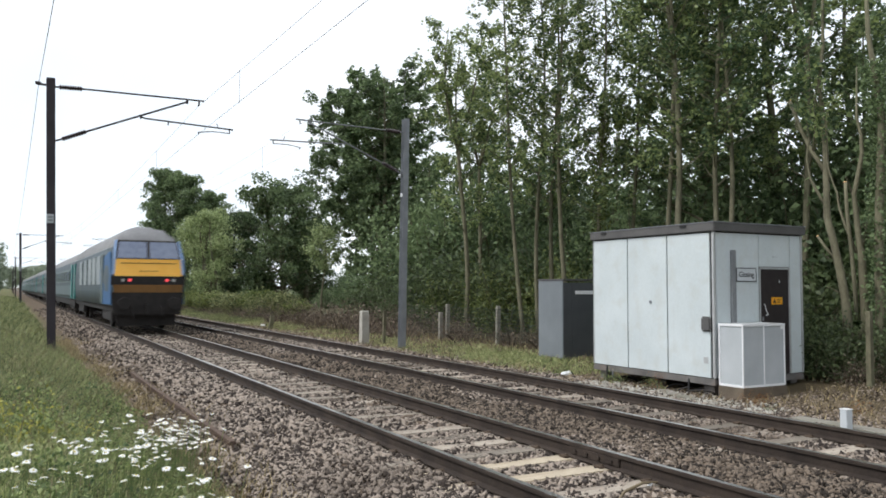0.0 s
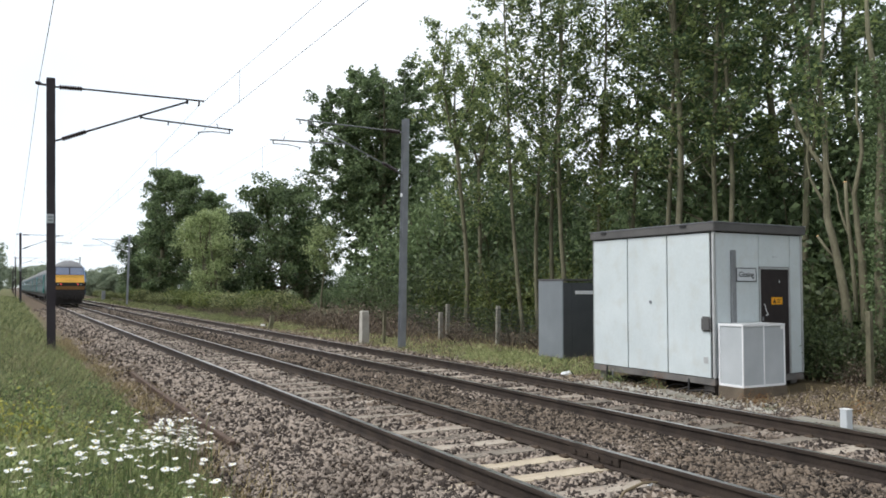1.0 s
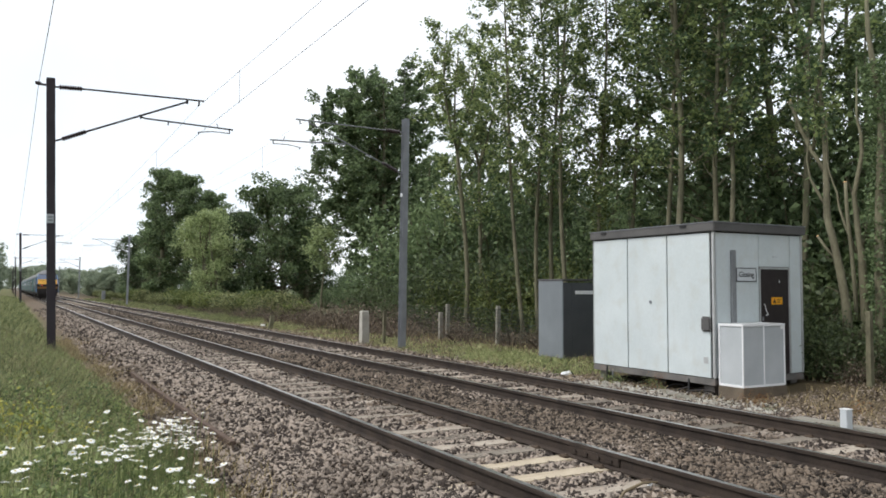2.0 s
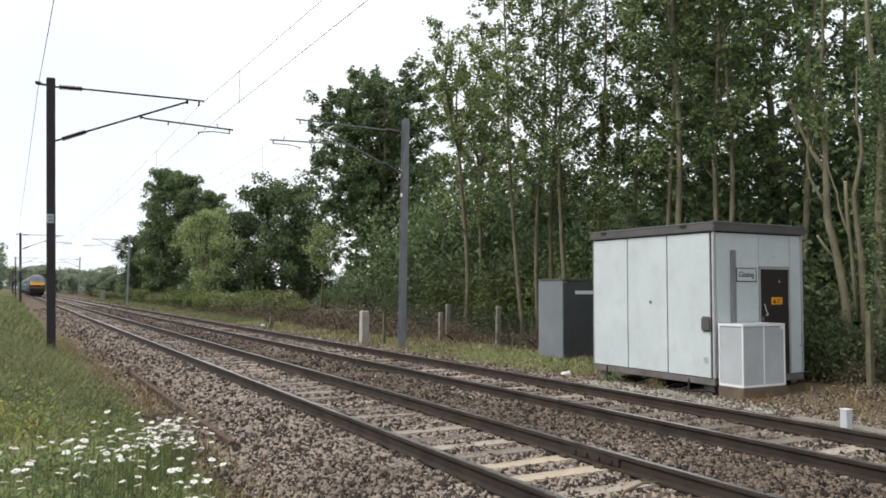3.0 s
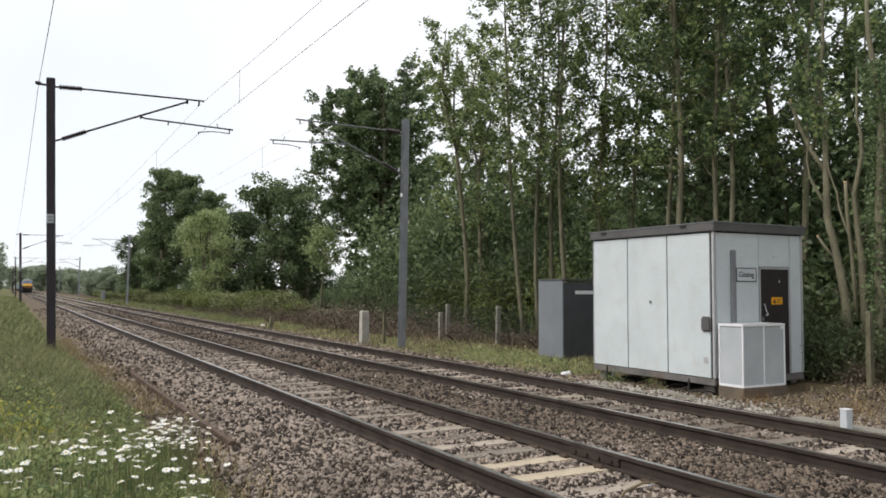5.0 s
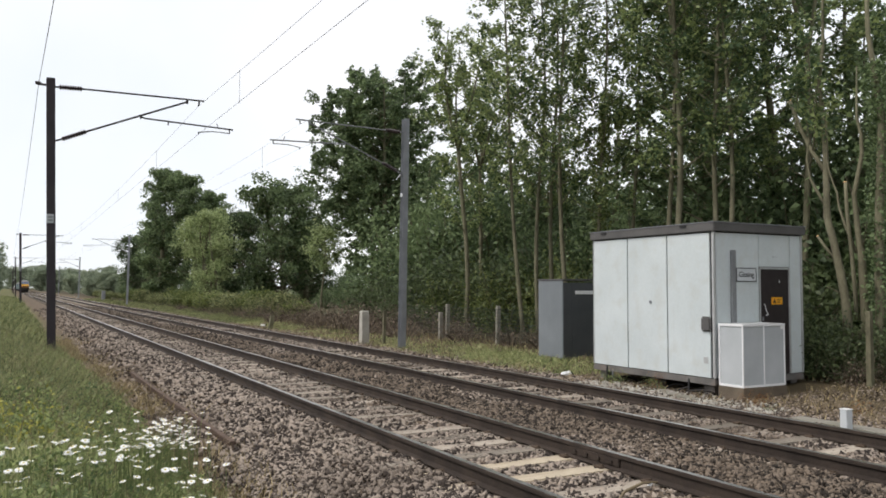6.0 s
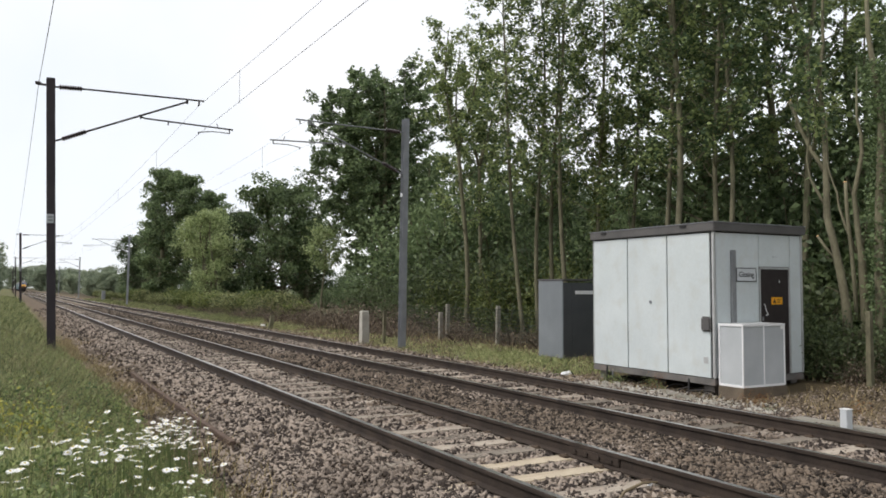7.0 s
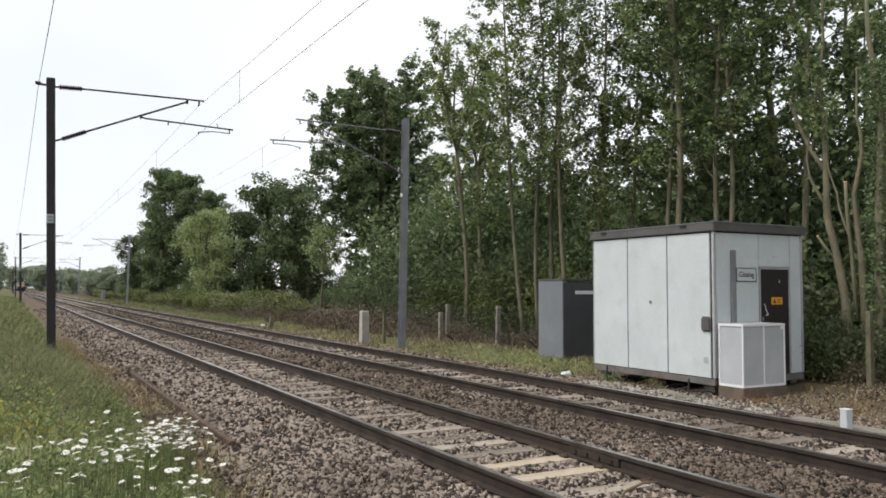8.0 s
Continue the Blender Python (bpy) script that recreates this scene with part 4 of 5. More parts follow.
def tree(seed, height, base_r, crown_from, radius, leaves, leaf, mat, label, lean=(0, 0), top=0.35, limbs=26, stems=1, group="lineside trees", fork=0.0, lobe=1.0):
    """A trunk with limbs and twigs, and a billowing crown of separate leaves. radius(f) is the crown's reach at the part f of its height."""
    rng = np.random.default_rng(seed)
    g = thing("tree", pose(0, 0, 0), label, "tree", group)
    bm = bmesh.new()
    lb = bmesh.new()
    tips = []
    for st in range(stems):
        a0 = rng.uniform(0, math.tau)
        off = Vector((math.cos(a0), math.sin(a0), 0)) * (0.25 * (stems > 1))
        out = Vector((math.cos(a0), math.sin(a0), 0)) * fork
        pts, rad = [], []
        n = 14
        ph, amp = rng.uniform(0, 6.28, 4), (0.32 if stems > 1 else 0.16)
        wob = np.array([[amp * (math.sin(5.0 * i / n + ph[0]) - math.sin(ph[0])), amp * (math.sin(6.5 * i / n + ph[1]) - math.sin(ph[1]))] for i in range(n + 1)]) + rng.normal(size=(n + 1, 2)) * 0.03
        for i in range(n + 1):
            f = i / n
            pts.append(off + out * (f * height * 0.25) + Vector((lean[0] * math.sin(f * 2.4) + wob[i, 0] * (f > 0), lean[1] * f + wob[i, 1] * (f > 0), -0.5 + (height * 0.96 + 0.5) * f)))
            rad.append(base_r * (1 - f * 0.86) * (1.25 if i == 0 else 1))
        tube(pts, rad, 9, bm)

        def on_trunk(z):
            f = min(max((z + 0.5) / (height * 0.96 + 0.5), 0), 0.999) * n
            i = int(f)
            return pts[i].lerp(pts[i + 1], f - i)

        k = max(6, limbs // stems)
        for j in range(k):
            f = (j + rng.uniform(0, 0.9)) / k
            z = crown_from * height + (1 - crown_from) * height * f * 0.94
            a = rng.uniform(0, math.tau)
            r = radius(f) * rng.uniform(0.6, 1.12)
            s = on_trunk(z)
            rise = rng.uniform(0.25, 0.9) * r
            e = s + Vector((math.cos(a) * r, math.sin(a) * r, rise))
            mid = s.lerp(e, 0.5) + Vector((0, 0, -0.08 * r))
            lr = max(0.02, base_r * 0.26) * (1 - f * 0.6)
            tube([s, mid, e], [lr, lr * 0.65, lr * 0.2], 5, lb, False)
            tips.append(e)
            if base_r > 0.15:
                tips.append(s.lerp(e, 0.55))
            for _ in range(3):
                h = rng.uniform(0.35, 0.95)
                b0 = s.lerp(mid, h * 2) if h < 0.5 else mid.lerp(e, h * 2 - 1)
                t = b0 + Vector(rng.normal(size=3)) * (0.34 * r + 0.15)
                tube([b0, t], [lr * 0.35, lr * 0.12], 4, lb, False)
        tips.append(pts[-1])
    part("trunk", bm, M_BARK, g, smooth=True)
    part("branchwork", lb, M_BARK, g)
    # billowing crown: leaves thick towards the outside of lobes at the limb ends
    ends = np.array([tuple(c) for c in tips])
    k = rng.integers(0, len(ends), leaves)
    d = rng.normal(size=(leaves, 3))
    d[:, 2] += 0.35
    d /= np.linalg.norm(d, axis=1)[:, None]
    size_k = (lobe * rng.uniform(0.6, 1.25, len(ends)))[k]
    pts = ends[k] + d * (size_k * rng.uniform(0.15, 1.1, leaves) ** 0.6)[:, None] * np.array([1, 1, 0.75])
    me = leaf_soup("crown", rng, pts, 0.02, leaves, leaf, mat, pick=False)
    c = new("crown", me)
    c.parent = g
    c["label"] = "leafy crown"
    return g


def slim(r):
    return lambda f: r * (0.55 + 0.75 * math.sin(math.pi * min(1, 0.15 + f * 0.8))) * (1 - 0.45 * f)


def round_(r):
    return lambda f: r * math.sqrt(max(0.05, 1 - (2 * f - 0.85) ** 2 / 1.4))


def bush(seed, w, d, h, leaves, leaf, mat, label, name="bush", group="undergrowth", stalks=16, bark=None):
    rng = np.random.default_rng(seed)
    g = thing(name, pose(0, 0, 0), label, "bush", group)
    bm = bmesh.new()
    cs = []
    for i in range(stalks):
        a, r = rng.uniform(0, math.tau), math.sqrt(rng.random())
        e = Vector((math.cos(a) * r * w, math.sin(a) * r * d, h * rng.uniform(0.35, 1.0) * (1 - 0.35 * r)))
        s = Vector((e.x * 0.3, e.y * 0.3, -0.2))
        tube([s, s.lerp(e, 0.5) + Vector((0, 0, 0.1 * h)), e], [0.012 * h, 0.008 * h, 0.003 * h], 4, bm, False)
        cs += [e, s.lerp(e, 0.6), s.lerp(e, 0.8), s.lerp(e, 0.3)]
    tagged(part("stalk", bm, bark or M_BARK, g), kind="stuff")
    c = new("foliage", leaf_soup("foliage", rng, [tuple(x) for x in cs], 0.16 * (w + d + h) / 3 + 0.05, leaves, leaf, mat))
    c.parent = g
    return g


SWAYING = []


def moved(g, x, y, turn=0.0, s=1.0, z=None):
    if g.name.startswith("tree") and y < 60:
        SWAYING.append((g, x, y, turn))
    g.scale = (s, s, s)
    g.matrix_basis = pose(x, y, float(ground_height(x, y)) if z is None else z, 0, 0, turn) @ Matrix.Diagonal((s, s, s, 1))
    return g


def again(g, x, y, turn, s=1.0):
    c = copy_thing(g, pose(x, y, float(ground_height(x, y)), 0, 0, turn))
    c.scale = (s, s, s)
    if c.name.startswith("tree") and y < 60:
        SWAYING.append((c, x, y, turn))
    return c


def leaf_sprays(name, rng, a, b, n, size, mat, jitter=0.09):
    """Leaves strung along twigs from a to b, mostly lying level and drooping a little."""
    k = rng.integers(0, len(a), n)
    t = rng.uniform(0.1, 1.12, n)[:, None]
    p = a[k] + (b[k] - a[k]) * t + rng.normal(size=(n, 3)) * jitter
    w = rng.uniform(0, math.tau, n)
    u = np.stack([np.cos(w), np.sin(w), rng.normal(-0.45, 0.35, n)], 1)
    u /= np.linalg.norm(u, axis=1)[:, None]
    nrm = rng.normal(size=(n, 3)) * 0.8 + np.array([-0.25, -0.1, 0.5])
    v = np.cross(nrm, u)
    v /= np.linalg.norm(v, axis=1)[:, None]
    s = (size * rng.uniform(0.55, 1.3, n))[:, None]
    fold = np.zeros((n, 3))
    fold[:, 2] = s[:, 0] * 0.1
    q = np.stack([p - u * s * 0.5, p + v * s * 0.36 - u * s * 0.08 + fold, p + u * s * 0.5, p - v * s * 0.36 - u * s * 0.08 + fold], 1)
    return soup(name, q.reshape(-1, 3), np.arange(n * 4).reshape(n, 4), mat)


def along(pts, f):
    f = min(max(f, 0), 0.999) * (len(pts) - 1)
    i = int(f)
    return pts[i].lerp(pts[i + 1], f - i)


def spray_tree(seed, height, base_r, crown_from, reach, leaves, leaf, mat, label, lean=(0, 0), leaders=1, fork_at=0.5, limbs=40, rise=0.9, twigs=5,
               ivy=0.0, group="lineside trees", wander=0.16):
    """A trunk, forked or single, with ascending limbs, twigs along them and leaves strung on the twigs."""
    rng = np.random.default_rng(seed)
    g = thing("tree", pose(0, 0, 0), label, "tree", group)
    bm, lb = bmesh.new(), bmesh.new()
    ph = rng.uniform(0, 6.28, 4)

    def axis(start, f0, f1, out, r0, r1):
        pts, rad = [], []
        for i in range(13):
            f = f0 + (f1 - f0) * i / 12
            g0 = i / 12
            sway = Vector((wander * (math.sin(6 * f + ph[0]) - math.sin(6 * f0 + ph[0])), wander * (math.sin(7.5 * f + ph[1]) - math.sin(7.5 * f0 + ph[1])), 0))
            drift = Vector((lean[0] * (math.sin(f * 2.4) - math.sin(f0 * 2.4)), lean[1] * (f - f0), 0))
            pts.append(start + sway + drift + out * math.sin(g0 * 1.9) + Vector((0, 0, (f - f0) * height)))
            rad.append(r0 + (r1 - r0) * g0)
        rad[0] *= 1.12
        tube(pts, rad, 9, bm)
        return pts

    axes = []
    base = Vector((0, 0, -0.4))
    if leaders == 1:
        axes.append((0.0, 1.0, axis(base, 0, 1.0, Vector((0, 0, 0)), base_r, base_r * 0.12)))
    else:
        stem = axis(base, 0, fork_at, Vector((0, 0, 0)), base_r, base_r * 0.72)
        axes.append((0.0, fork_at, stem))
        a0 = rng.uniform(0, math.tau)
        for i in range(leaders):
            w = a0 + math.tau * i / leaders + rng.uniform(-0.4, 0.4)
            o = Vector((math.cos(w), math.sin(w), 0)) * reach(0.4) * rng.uniform(0.3, 0.6)
            top = rng.uniform(0.86, 1.0)
            axes.append((fork_at, top, axis(stem[-1], fork_at, top, o, base_r * 0.6, base_r * 0.1)))
    ta, tb = [], []
    share = [max(0.0, f1 - max(f0, crown_from)) for f0, f1, _ in axes]
    total = sum(share)
    turn = rng.uniform(0, math.tau)
    for (f0, f1, pts), sh in zip(axes, share):
        k = int(round(limbs * sh / total))
        for j in range(k):
            f = max(f0, crown_from) + sh * (j + rng.uniform(0.1, 0.9)) / k * 0.97
            fc = (f - crown_from) / (1 - crown_from)
            s = along(pts, (f - f0) / (f1 - f0))
            turn += 2.4 + rng.uniform(-0.5, 0.5)
            r = reach(fc) * rng.uniform(0.6, 1.15) * (0.75 if leaders > 1 else 1.0)
            up = rise * r * rng.uniform(0.5, 1.25)
            d = Vector((math.cos(turn), math.sin(turn), 0))
            path = [s, s + d * r * 0.4 + Vector((0, 0, up * 0.3)), s + d * r * 0.75 + Vector((0, 0, up * 0.68)), s + d * r + Vector((0, 0, up))]
            lr = max(0.014, base_r * 0.27 * (1 - 0.7 * fc))
            tube(path, [lr, lr * 0.7, lr * 0.4, lr * 0.15], 5, lb, False)
            for m in range(twigs):
                t0 = 0.34 + 0.66 * (m + rng.random()) / twigs
                b0 = along(path, t0)
                dv = (path[3] - s).normalized() * 0.55 + Vector(rng.normal(size=3)) * 0.62 + Vector((0, 0, -0.08))
                e = b0 + dv * (0.2 + r * 0.2 * rng.uniform(0.5, 1.2))
                if m % 2 == 0:
                    tube([b0, e], [lr * 0.3, lr * 0.1], 3, lb, False)
                ta.append(tuple(b0))
                tb.append(tuple(e))
    part("trunk", bm, M_BARK, g, smooth=True)
    part("branchwork", lb, M_BARK, g)
    c = new("crown", leaf_sprays("crown", rng, np.array(ta), np.array(tb), leaves, leaf, mat))
    c.parent = g
    c["label"] = "airy leafy crown"
    if ivy:
        n = int(ivy * 260)
        z = rng.uniform(0.0, 1.0, n) ** 0.8
        c3 = np.array([tuple(along(axes[0][2], q * ivy / (height * axes[0][1]))) for q in z])
        w = rng.uniform(0, math.tau, n)
        rr = base_r + rng.uniform(0.02, 0.34, n) * (0.55 + 0.45 * np.sin(z * 9 + ph[2]))
        c3 += np.stack([np.cos(w) * rr, np.sin(w) * rr, rng.normal(0, 0.1, n)], 1)
        iv = new("ivy", leaf_sprays("ivy", rng, c3, c3 + np.array([0, 0, -0.1]), n, 0.12, M_LEAFY, 0.05))
        iv.parent = g
        iv["label"] = "climbing ivy round the trunk"
    return g


def hedge(seed, w, d, h, leaves, leaf, mat, label):
    """A rounded shrub of several leafy domes, with stalks inside."""
    rng = np.random.default_rng(seed)
    g = thing("bush", pose(0, 0, 0), label, "bush", "boundary hedge")
    bm = bmesh.new()
    cs, rs = [], []
    for i in range(9):
        a, r = rng.uniform(0, math.tau), math.sqrt(rng.random()) * 0.72
        q = rng.uniform(0.3, 0.5) * h
        c = Vector((math.cos(a) * r * w, math.sin(a) * r * d, h * rng.uniform(0.4, 0.68) * (1 - 0.3 * r)))
        tube([Vector((c.x * 0.4, c.y * 0.4, -0.2)), c], [0.02, 0.008], 4, bm, False)
        cs.append(tuple(c))
        rs.append(q)
    tagged(part("stalk", bm, M_BARK, g), kind="stuff")
    k = rng.integers(0, len(cs), leaves)
    dr = rng.normal(size=(leaves, 3))
    dr[:, 2] = dr[:, 2] * 0.8 + 0.25
    dr /= np.linalg.norm(dr, axis=1)[:, None]
    p = np.array(cs)[k] + dr * (np.array(rs)[k] * rng.uniform(0.55, 1.12, leaves))[:, None]
    p[:, 2] = np.maximum(p[:, 2], 0.02)
    c = new("foliage", leaf_sprays("foliage", rng, p, p + np.array([0, 0, 0.02]), leaves, leaf, mat, 0.03))
    c.parent = g
    return g


def build_wood():
    tall = "tall slender lineside tree with pale trunk and airy green crown"
    a = moved(spray_tree(11, 14.0, 0.105, 0.3, slim(1.75), 8200, 0.135, M_LEAF, tall, leaders=3, fork_at=0.56, limbs=46, rise=0.8), 16.3, 27.9)
    b = moved(spray_tree(12, 16.5, 0.095, 0.3, slim(1.6), 6800, 0.13, M_LEAF, tall, limbs=46, rise=0.9), 16.5, 21.3)
    c = moved(spray_tree(13, 15.0, 0.085, 0.36, slim(1.5), 6000, 0.13, M_LEAF, tall, lean=(-0.75, 0.3), limbs=42, rise=0.9), 15.55, 22.5)
    d = moved(spray_tree(14, 17.0, 0.105, 0.3, slim(1.9), 8000, 0.13, M_LEAF, tall, leaders=2, fork_at=0.52, limbs=50, rise=0.85), 16.5, 16.75)
    e = moved(spray_tree(15, 15.5, 0.09, 0.28, slim(1.8), 6500, 0.13, M_LEAF, "ivy-hung slender tree beside the boundary fence", limbs=46, ivy=8.5), 17.0, 20.2)
    f = moved(spray_tree(16, 16.5, 0.2, 0.1, slim(2.7), 11000, 0.2, M_LEAFD, "tall dark-leaved wood tree, the six out of view added as sky blockers", limbs=60, rise=0.6, twigs=7), 21.0, 19.5)
    for g, x, y, t, s in ((b, 16.8, 23.4, 80, 0.95), (b, 17.4, 23.2, 60, 1.0), (b, 18.2, 18.6, 130, 1.05),
                          (c, 16.9, 15.2, 230, 1.05), (b, 17.6, 15.6, 10, 1.0), (a, 18.2, 30.0, 100, 0.95), (d, 19.4, 14.6, 300, 0.98), (c, 18.9, 21.4, 170, 1.05)):
        again(g, x, y, t, s)
    for x, y, t, s in ((22, 17.5, 90, 1.0), (22.5, 20.8, 180, 0.9), (25.5, 17.0, 75, 0.92), (29, 27, 20, 0.8), (21.0, 34.5, 15, 0.62), (20.2, 38.5, 80, 0.56), (22.5, 41.0, 170, 0.6), (23.0, 31.0, 220, 0.58), (24.5, 36.5, 300, 0.62), (22.0, 36.0, 60, 0.6), (24.0, 27.5, 10, 0.62), (21.8, 29.5, 110, 0.5), (22.4, 14.4, 140, 0.62), (20.8, 12.2, 50, 0.6),
                       # unseen trees, added to keep sky light off the equipment room's end wall
                       (17.5, 3.5, 70, 0.9), (18.5, -0.5, 150, 1.0), (17.5, -5.0, 250, 0.95), (19.5, -10.0, 20, 1.0), (22.0, 3.0, 200, 1.0), (23.0, -4.0, 90, 1.0)):
        again(f, x, y, t, s)
    # the large tree past the mast, and the groups further on
    big = moved(spray_tree(21, 16.3, 0.24, 0.14, round_(3.6), 42000, 0.2, M_LEAFD, "large broad dark-green tree beside the line", limbs=110, rise=0.55, twigs=8, leaders=3, fork_at=0.3), 20.1, 44.8, 0, 1.05)
    again(big, 20.7, 46.8, 140, 1.0)
    moved(spray_tree(26, 5.8, 0.09, 0.56, round_(1.1), 2800, 0.15, M_LEAFP, "low yellow-green tree under the large tree", limbs=40, rise=0.4, twigs=9), 17.0, 46.5)
    mid = moved(tree(22, 10.3, 0.35, 0.1, round_(4.3), 22000, 0.32, M_OAK, "broad dense dark-green oak in the distance", limbs=74, lobe=1.0, group="distant trees"), 22.2, 71.0)
    again(mid, 21.0, 83.0, 80, 0.86)
    again(mid, 26.0, 76.0, 190, 0.74)
    again(mid, 16.8, 119.0, 130, 0.8)
    tall2 = moved(tree(23, 16.2, 0.35, 0.06, round_(3.0), 17000, 0.34, M_LEAFD, "tall ivy-hung dark tree in the distance", limbs=60, lobe=0.95, group="distant trees"), 15.9, 99.0)
    again(tall2, 18.4, 97.0, 120, 0.95)
    again(tall2, 20.6, 95.0, 40, 0.82)
    again(tall2, 17.0, 108.0, 220, 0.72)
    again(tall2, 20.0, 89.0, 300, 0.6)
    moved(tree(24, 8.4, 0.2, 0.1, round_(2.2), 14000, 0.22, M_LEAFP, "pale grey-green willow beside the line", stems=3, fork=0.2, limbs=60, lobe=0.8, group="distant trees"), 16.0, 72.0)
    far = moved(tree(25, 8.5, 0.3, 0.04, round_(4.0), 7000, 0.6, M_LEAFHAZE, "far green tree with air haze put into its pale leaf colour", limbs=34, lobe=1.5, group="far trees"), 16.5, 165.0, 0, 0.6)
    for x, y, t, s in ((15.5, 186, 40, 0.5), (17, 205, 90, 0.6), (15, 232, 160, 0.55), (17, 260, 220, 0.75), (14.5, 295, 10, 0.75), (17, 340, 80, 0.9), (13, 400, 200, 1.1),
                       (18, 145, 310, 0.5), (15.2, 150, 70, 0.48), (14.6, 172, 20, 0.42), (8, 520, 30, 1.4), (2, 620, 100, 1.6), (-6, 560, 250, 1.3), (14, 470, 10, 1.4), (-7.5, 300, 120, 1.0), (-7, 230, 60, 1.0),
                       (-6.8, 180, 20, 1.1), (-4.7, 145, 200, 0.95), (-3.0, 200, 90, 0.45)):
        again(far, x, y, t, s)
    # undergrowth
    u1 = moved(bush(31, 1.3, 1.3, 2.2, 3200, 0.13, M_IVY, "dark shrub in the undergrowth under the trees", stalks=26), 16.2, 19.8)
    u2 = moved(bush(32, 1.5, 1.2, 3.2, 4200, 0.14, M_LEAFY, "green elder shrub under the trees", stalks=26), 17.6, 27.0)
    rng = np.random.default_rng(9)
    for i in range(56):
        y = rng.uniform(4.5, 40)
        x = 16.2 + rng.uniform(0, 7) + (0.8 if y < 24 else 0)
        again(u1 if i % 3 < 2 or y < 18 else u2, x, y, rng.uniform(0, 360), rng.uniform(0.75, 1.5))
    for x, y, s in ((14.9, 10.2, 0.62), (15.0, 11.6, 0.7), (15.3, 8.6, 0.6), (15.2, 13.2, 0.8), (15.6, 33.0, 0.8), (16.5, 36.5, 1.1), (17.5, 34.5, 1.3), (17.5, 31.5, 1.3), (18.5, 40, 1.2), (19.6, 36.5, 1.9), (18.9, 33.0, 1.8), (20.0, 31.0, 2.0), (18.6, 29.0, 1.5), (19.3, 27.0, 1.8), (14.7, 10.9, 0.6)):
        again(u1, x, y, rng.uniform(0, 360), s)
    u3 = moved(bush(36, 2.6, 2.6, 6.8, 6500, 0.26, M_LEAFD, "tall dark thicket at the back of the wood", stalks=30), 25.0, 12.0)
    for x, y, s in ((24, 6, 1.0), (22, 9.5, 1.0), (24, 16.2, 1.25), (21.8, 16.4, 1.0), (20.4, 37.0, 1.2), (22.0, 35.0, 1.2), (23.4, 33.4, 1.25), (20.2, 40.5, 1.1), (21.5, 32.6, 1.15), (24.5, 31.5, 1.25), (21.5, 12.6, 1.05), (26, 16, 1.1), (24.5, 20, 1.0), (26, 24.5, 1.1), (24.5, 29, 1.0), (26, 33.5, 1.0), (23.5, 37.5, 0.9), (25, 42, 0.8), (28, 9, 1.1), (21.5, 33, 0.8),
                    (20.8, 38.5, 0.7), (30, 28, 1.2), (30, 14, 1.2), (22, 24, 0.85), (21.5, 28.5, 0.85), (22, 14.5, 0.9), (20.5, 9.5, 0.8), (23.2, 46, 0.7), (21.0, 77, 0.5), (19.5, 84, 0.55),
                    (18, 91, 0.55), (17.5, 104, 0.6), (18, 112, 0.6), (17, 126, 0.6), (16.5, 137, 0.5), (28, 82, 0.7), (24, 84, 0.6), (23, 31, 1.1), (25, 35.5, 1.1), (27.5, 29, 1.3),
                    (23.5, 26.5, 1.1), (29, 34, 1.2), (20, 130, 0.9), (18, 150, 0.5), (20, 26.5, 0.75), (27, 62, 0.35), (30, 68, 0.5), (24.6, 61, 0.3), (26.5, 67, 0.45), (23.2, 63, 0.3), (28.2, 70, 0.6), (26.0, 64.5, 0.45), (30, 74, 0.6), (31.5, 77, 0.65), (20.5, 97, 0.6)):
        again(u3, x, y, rng.uniform(0, 360), s)
    h1 = moved(hedge(33, 1.5, 1.8, 1.6, 4200, 0.12, M_HERB, "rounded olive-green hedge shrub along the railway boundary"), 14.2, 58.0)
    h2 = moved(hedge(34, 1.4, 2.0, 1.45, 4200, 0.12, M_LEAFY, "rounded green hedge shrub along the railway boundary"), 14.0, 62.5)
    h3 = moved(hedge(37, 1.3, 1.6, 1.5, 3600, 0.11, M_HERB, "olive-brown seeding hedge shrub along the railway boundary"), 14.3, 49.5)
    y = 44.0
    i = 0
    while y < 160:
        again((h2, h1, h2, h1, h3, h1, h1, h2)[i % 8], 14.2 + rng.uniform(-0.4, 0.9), y, rng.uniform(0, 360), rng.uniform(0.7, 1.15))
        y += rng.uniform(1.8, 3.2) * (1 + y / 130)
        i += 1
    # dead brambles along the fence
    br = bush(35, 1.0, 1.6, 1.05, 1100, 0.08, M_BRAMBLE, "tangle of brown dead bramble along the fence", name="bramble", stalks=70, bark=M_BRAMBLE)
    moved(br, 13.0, 30.5)
    for x, y, s in ((13.2, 33.5, 1.1), (13.0, 36.5, 1.0), (13.3, 27.6, 0.9), (14.2, 24.3, 0.8), (14.6, 22.0, 0.7), (14.8, 20.4, 0.7), (13.4, 40, 1.2), (13.2, 43.5, 1.1), (12.9, 47, 0.8), (12.8, 51, 0.8), (12.7, 56, 0.7), (12.8, 62, 0.7), (12.8, 69, 0.7), (14.9, 26.3, 0.8), (14.7, 9.9, 0.5), (14.9, 12.3, 0.6),
                    (14.6, 31.5, 1.2), (14.8, 34.8, 1.2), (15.0, 38.2, 1.3), (15.2, 28.8, 1.1)):
        again(br, x, y, rng.uniform(0, 360), s)


build_wood()


